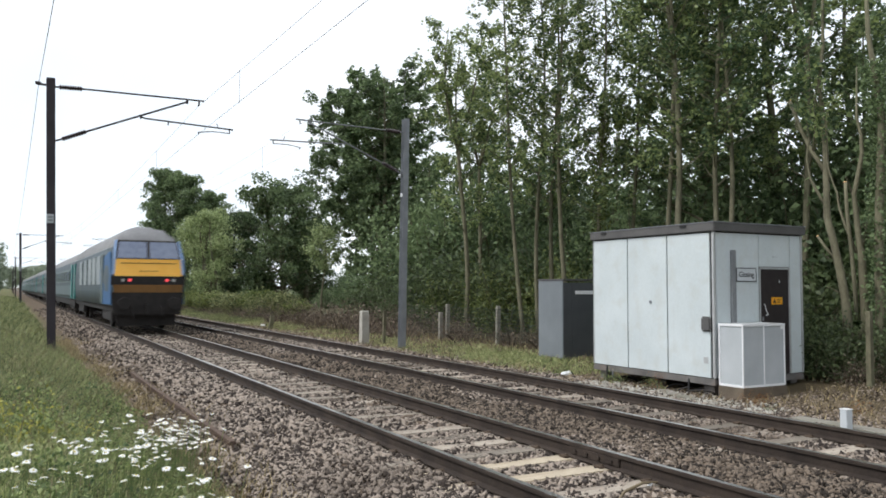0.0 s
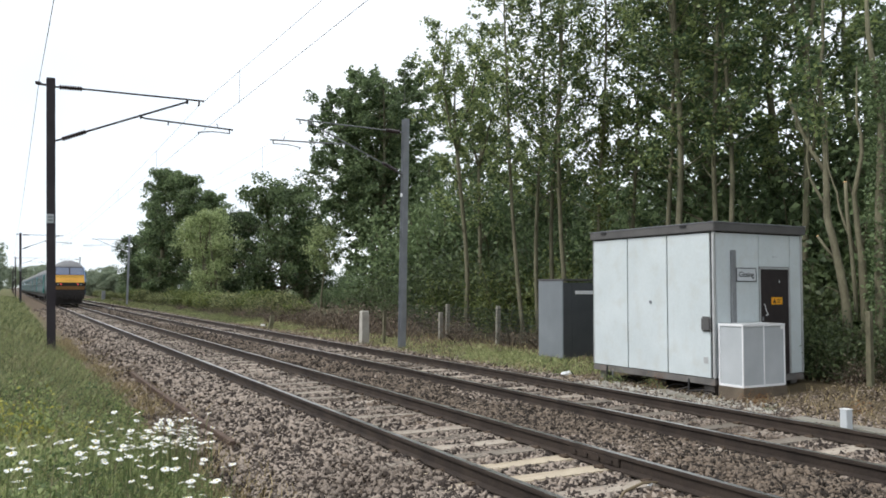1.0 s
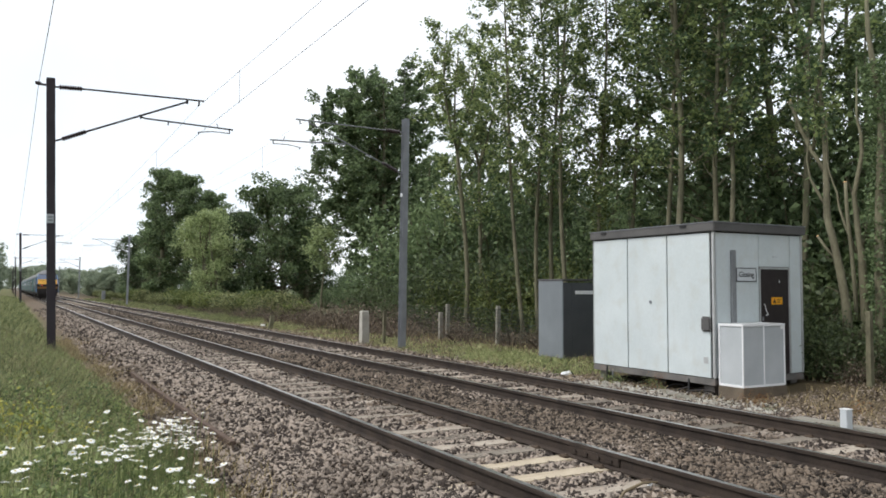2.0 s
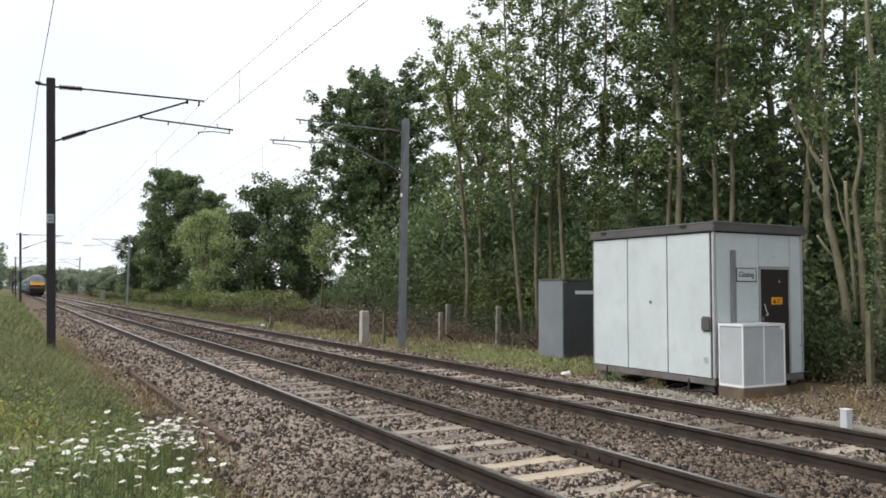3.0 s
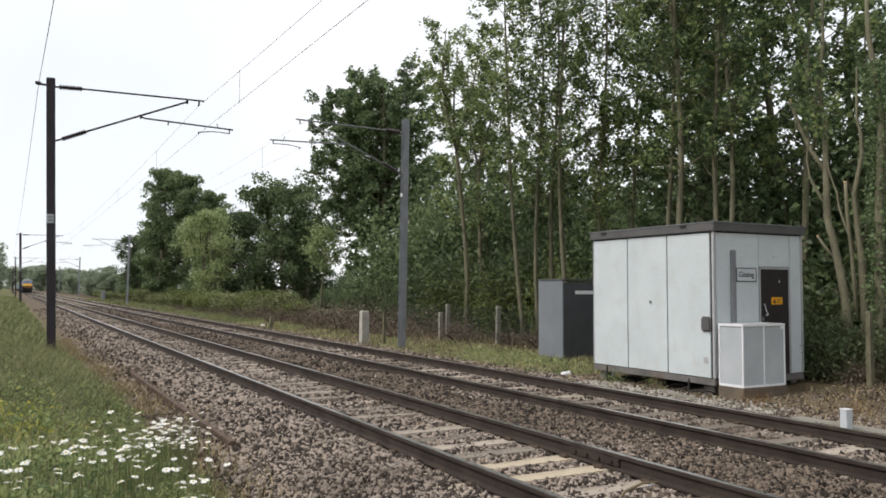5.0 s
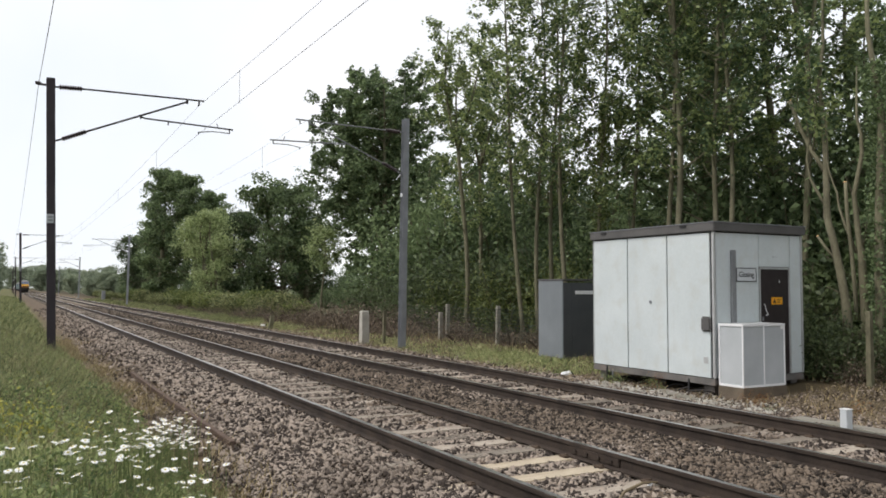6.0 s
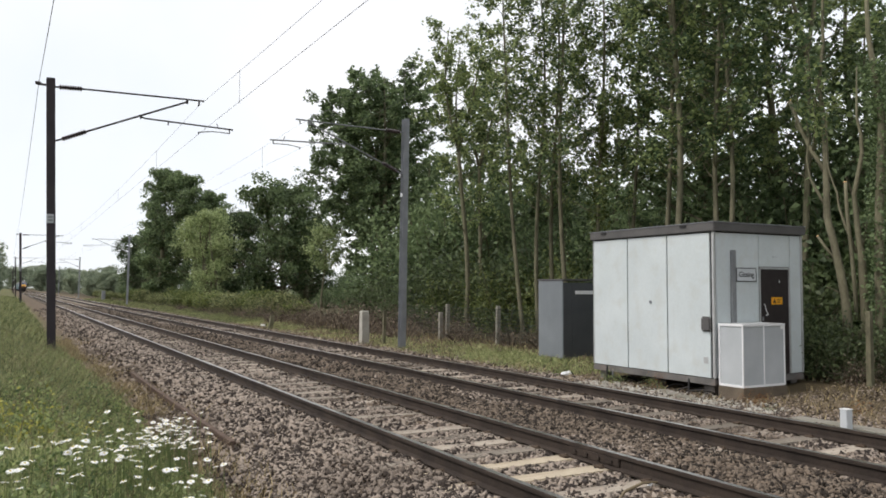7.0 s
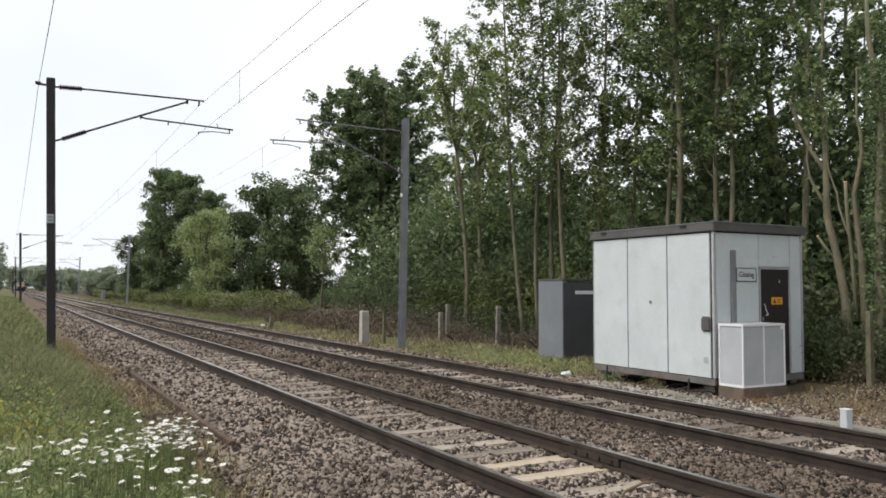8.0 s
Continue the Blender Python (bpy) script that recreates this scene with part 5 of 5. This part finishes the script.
def build_pruned_tree():
    """A crooked many-stemmed tree by the fence whose limbs were sawn off, with pale cut ends."""
    g = thing("pruned_tree", pose(15.6, 10.72, 0), "crooked pale-barked tree with sawn-off limbs by the fence", "tree")
    stems = (([(0, -0.2, -0.5), (0, -0.12, 0.7), (0.02, -0.05, 1.4), (0.05, 0.08, 2.0), (0.03, 0.19, 2.6), (0, 0.33, 3.2), (0.03, 0.35, 4.1), (0.06, 0.38, 4.9), (0.05, 0.39, 5.4), (0, 0.47, 6.15), (0.04, 0.37, 7.0), (0.1, 0.4, 8.0), (0.1, 0.29, 9.2)],
              [0.12, 0.1, 0.092, 0.086, 0.08, 0.075, 0.07, 0.056, 0.048, 0.042, 0.036, 0.03, 0.018]),
             ([(0.15, -0.42, -0.5), (0.15, -0.4, 1.05), (0.12, -0.4, 1.6), (0.1, -0.38, 2.35), (0.08, -0.31, 3.0), (0.06, -0.27, 3.65), (0.05, -0.4, 4.15), (0.1, -0.44, 4.5), (0.1, -0.43, 4.9), (0.1, -0.34, 5.3), (0.2, -0.3, 6.4)],
              [0.11, 0.095, 0.088, 0.078, 0.06, 0.048, 0.045, 0.042, 0.036, 0.028, 0.012]))
    for pts, rad in stems:
        part("trunk", tube(pts, rad, 9), M_BARK, g, smooth=True)
    limbs = (([(0.03, 0.34, 4.15), (0, 0.5, 4.45), (-0.05, 0.64, 4.7), (-0.08, 0.86, 5.2), (-0.1, 1.14, 5.92)], 0.052, True),
             ([(0.05, -0.28, 1.0), (0.0, -0.28, 1.6), (-0.05, -0.26, 2.36), (-0.05, -0.17, 3.3), (-0.05, -0.15, 3.92)], 0.048, True),
             ([(0.05, -0.3, 2.4), (0.0, -0.11, 2.95), (-0.05, 0.01, 3.4), (-0.06, 0.04, 3.7), (-0.04, 0.22, 4.15), (-0.02, 0.3, 4.5), (0.0, 0.26, 5.6)], 0.034, False),
             ([(0.0, 0.33, 3.4), (-0.05, 0.53, 3.8), (-0.08, 0.67, 4.1), (-0.1, 0.73, 4.55), (-0.1, 0.66, 5.0), (-0.1, 0.74, 5.6)], 0.036, False),
             ([(0.03, 0.15, 2.25), (-0.05, 0.36, 2.56), (-0.1, 0.5, 2.8)], 0.036, True),
             ([(0.04, -0.02, 1.5), (-0.1, 0.12, 1.62), (-0.15, 0.28, 1.7)], 0.018, False),
             ([(0.1, -0.4, 2.4), (0.05, -0.52, 2.9), (0.1, -0.6, 3.4)], 0.016, False),
             ([(-0.05, 0.62, 4.66), (-0.1, 0.5, 5.2), (-0.1, 0.52, 5.7), (-0.1, 0.42, 6.3)], 0.024, False),
             ([(-0.08, 0.8, 5.05), (-0.12, 0.98, 5.3), (-0.1, 0.92, 6.0), (-0.1, 0.98, 6.7)], 0.024, False),
             ([(0.05, 0.39, 5.4), (0.0, 0.66, 6.1), (0.0, 0.7, 6.9), (0.0, 0.9, 7.6)], 0.026, False))
    ta, tb = [], []
    rng = np.random.default_rng(81)
    for pts, r, sawn in limbs:
        n = len(pts)
        limb = part("limb", tube(pts, [r * (1 - (0.25 if sawn else 0.8) * i / (n - 1)) for i in range(n)], 7), M_BARK, g, smooth=True)
        d = Vector(pts[-1])
        if sawn:
            v = (d - Vector(pts[-2])).normalized()
            part("cut_end", tube([d - v * 0.01, d + v * 0.012], r * 0.79, 9), M_CUT, limb, "pale orange sawn end")
        elif d.z > 4.4:
            for _ in range(9):
                ta.append(tuple(Vector(pts[-2]).lerp(d, rng.random())))
                tb.append(tuple(Vector(ta[-1]) + Vector(rng.normal(size=3)) * 0.3 + Vector((0, 0, 0.25))))
    c = new("foliage", leaf_sprays("foliage", rng, np.array(ta), np.array(tb), 900, 0.12, M_LEAF))
    c.parent = g
    # a second trunk beside it, hung with ivy
    t = thing("ivy_clad_tree", pose(15.6, 9.9, 0), "leaning tree trunk thickly hung with dark ivy by the fence", "tree")
    path = [Vector(q) for q in ((0, 0.02, -0.5), (0, 0.0, 1.2), (0, -0.02, 2.9), (0.05, -0.1, 5.15), (0.05, 0.02, 6.1), (0.1, 0.18, 7.0), (0.1, 0.22, 8.6))]
    part("trunk", tube(path, [0.12, 0.1, 0.09, 0.075, 0.06, 0.05, 0.03], 9), M_BARK, t, smooth=True)
    n = 2600
    z = rng.uniform(0.1, 0.72, n)
    p = np.array([tuple(along(path, q)) for q in z])
    w, rr = rng.uniform(0, math.tau, n), rng.uniform(0.08, 0.3, n)
    p += np.stack([np.cos(w) * rr, np.sin(w) * rr, rng.normal(0, 0.08, n)], 1)
    iv = new("ivy", leaf_sprays("ivy", rng, p, p + np.array([0, 0, -0.06]), n, 0.085, M_LEAFD, 0.03))
    iv.parent = t


build_pruned_tree()


def blades(name, rng, x, y, height, width, mat, label, category="grass", sink=0.03):
    n = len(x)
    z = ground_height(x, y) - sink
    a = rng.uniform(0, math.tau, n)
    d = np.stack([np.cos(a), np.sin(a), np.zeros(n)], 1)
    bend = rng.uniform(0.15, 1.3, n)[:, None] * height[:, None]
    b = rng.uniform(0, math.tau, n)
    l = np.stack([np.cos(b), np.sin(b), np.zeros(n)], 1) * bend
    p = np.stack([x, y, z], 1)
    w = width[:, None]
    up = np.zeros((n, 3))
    up[:, 2] = height
    v = np.stack([p - d * w, p + d * w, p + d * w * 0.7 + up * 0.6 + l * 0.35, p - d * w * 0.7 + up * 0.6 + l * 0.35, p + up + l], 1)
    base = (np.arange(n) * 5)[:, None]
    q = base + np.array([[0, 1, 2, 3]])
    t = base + np.array([[3, 2, 4, 4]])
    me = bpy.data.meshes.new(name)
    verts = v.reshape(-1, 3)
    me.vertices.add(len(verts))
    me.vertices.foreach_set("co", verts.astype(np.float32).ravel())
    t = t[:, :3]
    loops = np.concatenate([q, t], 1).ravel()
    me.loops.add(len(loops))
    me.loops.foreach_set("vertex_index", loops.astype(np.int32))
    starts = np.stack([np.arange(n) * 7, np.arange(n) * 7 + 4], 1).ravel()
    me.polygons.add(2 * n)
    me.polygons.foreach_set("loop_start", starts.astype(np.int32))
    me.update(calc_edges=True)
    me.materials.append(mat)
    return tagged(new(name, me), label, category, kind="stuff")


def build_grass():
    rng = np.random.default_rng(17)
    xs, ys, hs, ws = [], [], [], []
    for y0, y1, x0, dens, h, w in ((-2.0, 2.4, -2.2, 260, 0.36, 0.006), (2.4, 6, -1.6, 1700, 0.24, 0.0038), (6, 11, -1.6, 1200, 0.26, 0.0045), (11, 22, -2.0, 900, 0.36, 0.0065), (22, 50, -2.5, 120, 0.45, 0.016), (50, 120, -3, 26, 0.5, 0.03)):
        n = int((y1 - y0) * (2.3 - x0) * dens)
        xs.append(rng.uniform(x0, 2.3, n)), ys.append(rng.uniform(y0, y1, n))
        hs.append(h * rng.uniform(0.45, 1.15, n)), ws.append(np.full(n, w))
    x, y, h, w = map(np.concatenate, (xs, ys, hs, ws))
    edge = np.interp(y, [0, 7, 12, 18, 24, 40, 120], [1.85, 1.85, 1.85, 1.7, 1.3, 1.4, 1.7]) + 0.12 * np.sin(y * 0.9) + 0.08 * np.sin(y * 2.7)
    keep = rng.random(len(x)) < np.clip((edge - x) * 2.2, 0, 1)
    h = h * np.clip(0.35 + (edge - x) * 0.9, 0.3, 1)
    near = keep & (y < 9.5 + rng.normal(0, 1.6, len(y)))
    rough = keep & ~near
    blades("grass", rng, x[near], y[near], h[near], w[near], M_GRASS, "long green meadow grass on the bank")
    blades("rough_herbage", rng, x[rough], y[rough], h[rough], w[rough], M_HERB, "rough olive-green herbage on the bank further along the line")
    n = 9500
    y = rng.uniform(4, 32, n)
    x = rng.normal(0, 0.3, n) + np.interp(y, [0, 9, 12, 18, 24, 40], [1.75, 1.85, 1.95, 1.85, 1.7, 1.6])
    tuft = np.array([noise.noise((a * 1.6, b * 0.8, 7)) for a, b in zip(x, y)]) > -0.08
    x, y = x[tuft], y[tuft]
    blades("dry_weeds", rng, x, y, rng.uniform(0.05, 0.24, len(x)), np.full(len(x), 0.0055), M_STRAW, "dry golden-brown weeds at the edge of the cess", "weeds")
    # small herbs and clover among the blades
    n = 70000
    y = 3.6 + 19 * rng.random(n) ** 1.7
    x = rng.uniform(-1.6, 1.75, n)
    patch = np.array([noise.noise((a * 1.7, b * 1.2, 13)) for a, b in zip(x, y)])
    keep = (rng.random(n) < np.clip(0.45 + patch * 1.7, 0.04, 1)) & (x < np.interp(y, [0, 12, 18, 24], [1.6, 1.65, 1.5, 1.2]))
    x, y, patch = x[keep], y[keep], patch[keep]
    p = np.stack([x, y, ground_height(x, y) + 0.02 + rng.random(len(x)) * (0.16 + 0.16 * np.clip(patch, 0, 1))], 1)
    herbs = new("meadow_herbs", leaf_sprays("meadow_herbs", rng, p, p + np.array([0, 0, 0.02]), len(x), 0.05, M_HERBLEAF, 0.01))
    tagged(herbs, "small leafy green herbs among the meadow grass", "herbs", kind="stuff")
    n = 4500
    x, y = rng.uniform(-1.5, 1.7, n), rng.uniform(3, 26, n)
    blades("seed_stalks", rng, x, y, rng.uniform(0.3, 0.6, n), np.full(n, 0.0022), M_DRY, "thin straw-coloured seed stalks in the meadow grass", "grass")
    n = 34000
    y = rng.uniform(14.5, 60, n)
    x = 10.9 + np.abs(rng.normal(0, 1.25, n))
    patch = np.array([noise.noise((a * 0.7, b * 0.5, 3)) for a, b in zip(x, y)])
    k = (rng.random(n) < np.clip(0.55 + patch * 1.6, 0.05, 1)) & ~((x > 11.3) & (x < 14.2) & (y < 14.2)) & ~((x > 13.1) & (y < 19.2))
    x, y = x[k], y[k]
    blades("verge_grass", rng, x, y, rng.uniform(0.05, 0.2, len(x)) * np.clip(0.4 + (x - 10.7) * 0.35, 0.3, 1.1), np.full(len(x), 0.009), M_GRASS, "patchy short grass on the verge")
    n = 26000
    y = 45 + 100 * rng.random(n) ** 1.5
    x = rng.uniform(10.7, 13.6, n)
    k = rng.random(n) < np.clip((x - 10.5) * 0.8, 0.1, 1)
    x, y = x[k], y[k]
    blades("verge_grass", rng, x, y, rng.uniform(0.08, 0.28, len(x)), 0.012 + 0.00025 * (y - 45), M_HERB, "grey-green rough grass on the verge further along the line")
    n = 9000
    x = rng.uniform(10.6, 15.5, n)
    y = rng.uniform(4, 44, n)
    k = ~((x > 11.3) & (x < 14.1) & (y < 14.2) & (y > 9.8))
    x, y = x[k], y[k]
    blades("verge_weeds", rng, x, y, rng.uniform(0.05, 0.22, len(x)), np.full(len(x), 0.007), M_STRAW, "dry straw-brown weeds on the verge", "weeds")


build_grass()


def build_weeds():
    g = moved(bush(41, 0.4, 0.4, 0.5, 520, 0.05, M_LEAFYEL, "yellow-flowered weed clump in the grass", name="yellow_weed", group="weeds"), 0.05, 8.6)
    again(g, 0.62, 8.9, 40, 0.6)
    again(g, -0.2, 7.9, 140, 0.55)
    w = moved(bush(42, 0.32, 0.32, 0.42, 420, 0.05, M_LEAF, "broad-leaved green weed in the grass", name="weed", group="weeds"), 0.3, 10.5)
    rng = np.random.default_rng(77)
    pale = moved(bush(43, 0.3, 0.3, 0.36, 380, 0.042, M_LEAFP, "pale-leaved meadow weed in the grass", name="weed", group="weeds"), 0.5, 9.4)
    for i in range(230):
        y = 4.3 + 24 * rng.random() ** 1.5
        again(pale if i % 2 else w, rng.uniform(-1.2, 1.25), y, rng.uniform(0, 360), rng.uniform(0.4, 0.95))
    for x, y, s in ((11.35, 13.0, 0.7), (11.4, 12.1, 0.6), (11.3, 13.4, 0.5), (11.2, 11.6, 0.4), (11.6, 15.2, 0.7), (10.9, 8.8, 0.3)):
        again(w, x, y, rng.uniform(0, 360), s)


build_weeds()


def build_litter():
    rng = np.random.default_rng(23)
    n = 9000
    x, y = rng.uniform(10.7, 16.0, n), rng.uniform(3.5, 40, n) ** 1.0
    k = ~((x > 11.3) & (x < 14.1) & (y < 14.1) & (y > 9.8)) & ~((x > 13.1) & (x < 14.9) & (y > 17.2) & (y < 18.6))
    x, y = x[k], y[k]
    p = np.stack([x, y, ground_height(x, y) + 0.025], 1)
    ob = new("leaf_litter", leaf_soup("leaf_litter", rng, p, 0.01, len(x), 0.07, M_BRAMBLE, pick=False))
    tagged(ob, "fallen brown leaves and twigs scattered on the verge", "leaf litter", kind="stuff")


build_litter()


def build_oddments():
    """Gravel, cables, slab and dead weeds about the room and the near line."""
    rng = np.random.default_rng(51)
    x = np.concatenate([rng.uniform(10.5, 14.6, 5200), rng.uniform(10.4, 11.9, 4200)])
    y = np.concatenate([rng.uniform(4.0, 9.8, 5200), rng.uniform(9.8, 24, 4200)])
    s = rng.uniform(0.5, 1.6, len(x)) * 0.026
    tagged(new("verge_gravel", stones("verge_gravel", rng, x, y, ground_height(x, y) + 0.004, s, M_STONE)), "scattered small gravel on the verge", "gravel", kind="stuff")
    n = 900
    x, y = rng.normal(10.75, 0.28, n), rng.uniform(8.6, 13.4, n)
    tagged(new("concrete_chips", stones("concrete_chips", rng, x, y, ground_height(x, y) + 0.02, rng.uniform(0.02, 0.07, n), M_CONC)), "pale broken concrete chips beside the equipment room", "rubble", kind="stuff")
    slab = tagged(new("concrete_slab", mesh_of("concrete_slab", box(-0.12, 0.12, -0.7, 0.7, -0.06, 0.03, 0.012), M_POST)), "pale broken concrete slab beside the equipment room", "slab")
    slab.matrix_basis = pose(10.92, 10.85, -0.335, 0, 3, -20)
    for i, (cx, cy, r, m) in enumerate(((11.75, 12.9, 0.22, M_SOOT), (11.7, 11.5, 0.2, M_SOOT), (11.62, 10.95, 0.24, M_SOOT))):
        bm = tube([(cx - 0.1 + r * math.cos(a) * 0.7, cy + r * 1.6 * math.sin(a), -0.32 + 0.07 * math.sin(a * 1.5 + i)) for a in [k * 0.5 for k in range(11)]], 0.022, 6)
        tagged(new("cable", mesh_of("cable", bm, m)), "loose black cable loop under the equipment room", "cable", "loose cables")
    pale = tube([(11.5, 13.3, -0.12), (11.42, 13.25, -0.14), (11.38, 13.2, -0.25), (11.44, 13.15, -0.34)], 0.007, 6)
    tagged(new("cable", mesh_of("cable", pale, M_GALV)), "thin pale cable hanging from the room's base", "cable", "loose cables")
    stick = tube([(4.5, 5.2, -0.17), (4.8, 5.42, -0.15), (5.1, 5.52, -0.13), (5.32, 5.53, -0.15)], [0.012, 0.014, 0.013, 0.008], 6)
    tagged(new("stick", mesh_of("stick", stick, M_DRY)), "dead curved twig lying between the rails", "twig")
    scrap = tagged(new("litter", stones("litter", np.random.default_rng(3), np.array([0.0]), np.array([0.0]), np.array([0.0]), np.array([0.07]), M_WHITE)), "scrap of white litter between the rails", "litter")
    scrap.matrix_basis = pose(5.2, 5.53, -0.155)
    rw = moved(bush(61, 0.16, 0.2, 0.2, 300, 0.035, M_RUSTLEAF, "clump of rust-brown dead weed beside the room", name="dead_weed", group="dead weeds", bark=M_DRY), 11.42, 11.95)
    for x, y, sc in ((11.4, 9.68, 0.8), (11.6, 9.62, 0.7), (11.8, 9.64, 0.6), (11.2, 9.3, 0.8), (13.0, 6.9, 0.9), (13.6, 7.3, 1.1), (12.4, 6.2, 0.8), (11.5, 7.0, 0.6), (12.0, 8.0, 0.8)):
        again(rw, x, y, rng.uniform(0, 360), sc)
    n = 15000
    x, y = rng.normal(12.4, 0.8, n), rng.normal(18.6, 2.4, n)
    k = (x < 13.9) & (x > 11.0) & (y > 14.6) & ~((x > 13.15) & (y > 17.2) & (y < 18.5))
    x, y = x[k], y[k]
    blades("grass_patch", rng, x, y, rng.uniform(0.03, 0.13, len(x)), np.full(len(x), 0.008), M_GRASS, "fresh green grass patch beside the cabinet")


build_oddments()


# ---------------------------------------------------------------- daisies
def build_daisies():
    rng = np.random.default_rng(5)
    r = random.Random(5)

    def head_mesh(k):
        bm = bmesh.new()
        n = 14 + k
        for i in range(n):
            a = math.tau * i / n
            ca, sa = math.cos(a), math.sin(a)
            dz = r.uniform(-0.008, 0.003)
            vs = [bm.verts.new((ca * q - sa * o, sa * q + ca * o, z)) for q, o, z in ((0.006, -0.003, 0.003), (0.02, -0.0055, 0.004 + dz * 0.4), (0.027, 0, dz), (0.02, 0.0055, 0.004 + dz * 0.4), (0.006, 0.003, 0.003))]
            bm.faces.new(vs)
        return mesh_of("petals", bm, M_PETAL)

    heads = [head_mesh(k) for k in range(3)]
    disc = bmesh.new()
    bmesh.ops.create_uvsphere(disc, u_segments=10, v_segments=6, radius=0.0065)
    for v in disc.verts:
        v.co.z = v.co.z * 0.6 + 0.004
    disc_me = mesh_of("flower_centre", disc, M_YOLK)
    stem_me = []
    for k in range(4):
        bx, by = r.uniform(-0.05, 0.05), r.uniform(-0.05, 0.05)
        stem_me.append((bx, by, mesh_of("stem", tube([(0, 0, -0.1), (bx * 0.3, by * 0.3, 0.3), (bx, by, 0.6)], 0.0022, 4), M_GRASS)))
    out = []
    spots = []
    for cx, cy, sx, sy, n in ((0.3, 4.5, 0.04, 0.05, 11), (0.44, 4.85, 0.06, 0.06, 8), (0.57, 5.2, 0.07, 0.08, 14), (0.74, 5.6, 0.07, 0.09, 18), (0.9, 6.0, 0.08, 0.1, 22),
                              (1.06, 6.4, 0.1, 0.12, 22), (1.22, 6.85, 0.1, 0.14, 26), (1.38, 7.3, 0.1, 0.16, 24), (1.5, 7.7, 0.08, 0.2, 14), (1.2, 6.2, 0.12, 0.18, 12),
                              (0.09, 4.55, 0.05, 0.08, 8), (0.0, 4.3, 0.06, 0.08, 4), (0.15, 5.5, 0.15, 0.2, 4), (0.55, 6.3, 0.15, 0.2, 4), (0.64, 4.55, 0.06, 0.08, 8),
                              (0.85, 5.0, 0.12, 0.15, 6), (0.97, 4.5, 0.07, 0.12, 9), (1.12, 4.2, 0.08, 0.1, 8), (1.1, 5.4, 0.12, 0.2, 7)):
        for _ in range(n):
            spots.append((1.12 * rng.normal(cx, sx), 1.12 * rng.normal(cy, sy)))
    for i, (x, y) in enumerate(spots):
        g = thing("daisy", pose(x, y, float(ground_height(x, y)) - 0.02, 0, 0, r.uniform(0, 360)), "white ox-eye daisy on a thin stem in the grass", "daisy", "ox-eye daisies")
        s = r.uniform(0.78, 1.12)
        g.scale = (s, s, s)
        bx, by, me = stem_me[i % 4]
        st = new("stem", me)
        st.parent = g
        tilt = pose(bx, by, 0.602, r.uniform(-20, 20), r.uniform(-20, 20), 0)
        p = new("petals", heads[i % 3])
        p.parent, p.matrix_basis = g, tilt
        c = new("flower_centre", disc_me)
        c.parent, c.matrix_basis = g, tilt
        c["label"] = "yellow flower centre"
        out.append((g, x, y, r.uniform(0, 360), s, r.uniform(0, 6.28), r.uniform(0.7, 1.2)))
    return out


DAISIES = build_daisies()


# ---------------------------------------------------------------- what moves
def motions():
    times = [0.0, 0.1, 0.2, 0.5, 1.0, 1.5, 2.0, 2.5, 3.0, 3.5, 4.0, 4.5, 5.0, 5.5, 6.0, 6.5, 7.0, 7.5, 7.8, 7.9, 8.0]
    for car, offset in TRAIN:
        walk(car, [(t, pose(TRACKS[0], 31.4 + 44.4 * t + offset, 0)) for t in times])
    # the trees near the line stir in the breeze
    r = random.Random(14)
    for g, x, y, turn in SWAYING:
        ph, k, z = r.uniform(0, 6.28), r.uniform(0.12, 0.3), float(ground_height(x, y))
        walk(g, [(i * 0.4, pose(x, y, z, k * math.sin(i * 0.4 * 2.1 + ph), k * math.cos(i * 0.4 * 1.7 + ph * 2), 0) @ pose(0, 0, 0, 0, 0, turn)) for i in range(21)])
    # the daisies rock in the train's wake and settle
    for g, x, y, turn, s, ph, k in DAISIES:
        rows = []
        for i in range(33):
            t = i * 0.25
            amp = 7.0 * math.exp(-t / 1.3) + 1.0
            swing = amp * k * math.sin(t * 7.5 + ph)
            away = 5.0 * math.exp(-t / 1.6)
            rows.append((t, pose(x, y, float(ground_height(x, y)) - 0.02, swing * 0.7, away + swing, 0) @ pose(0, 0, 0, 0, 0, turn)))
        walk(g, rows)


motions()
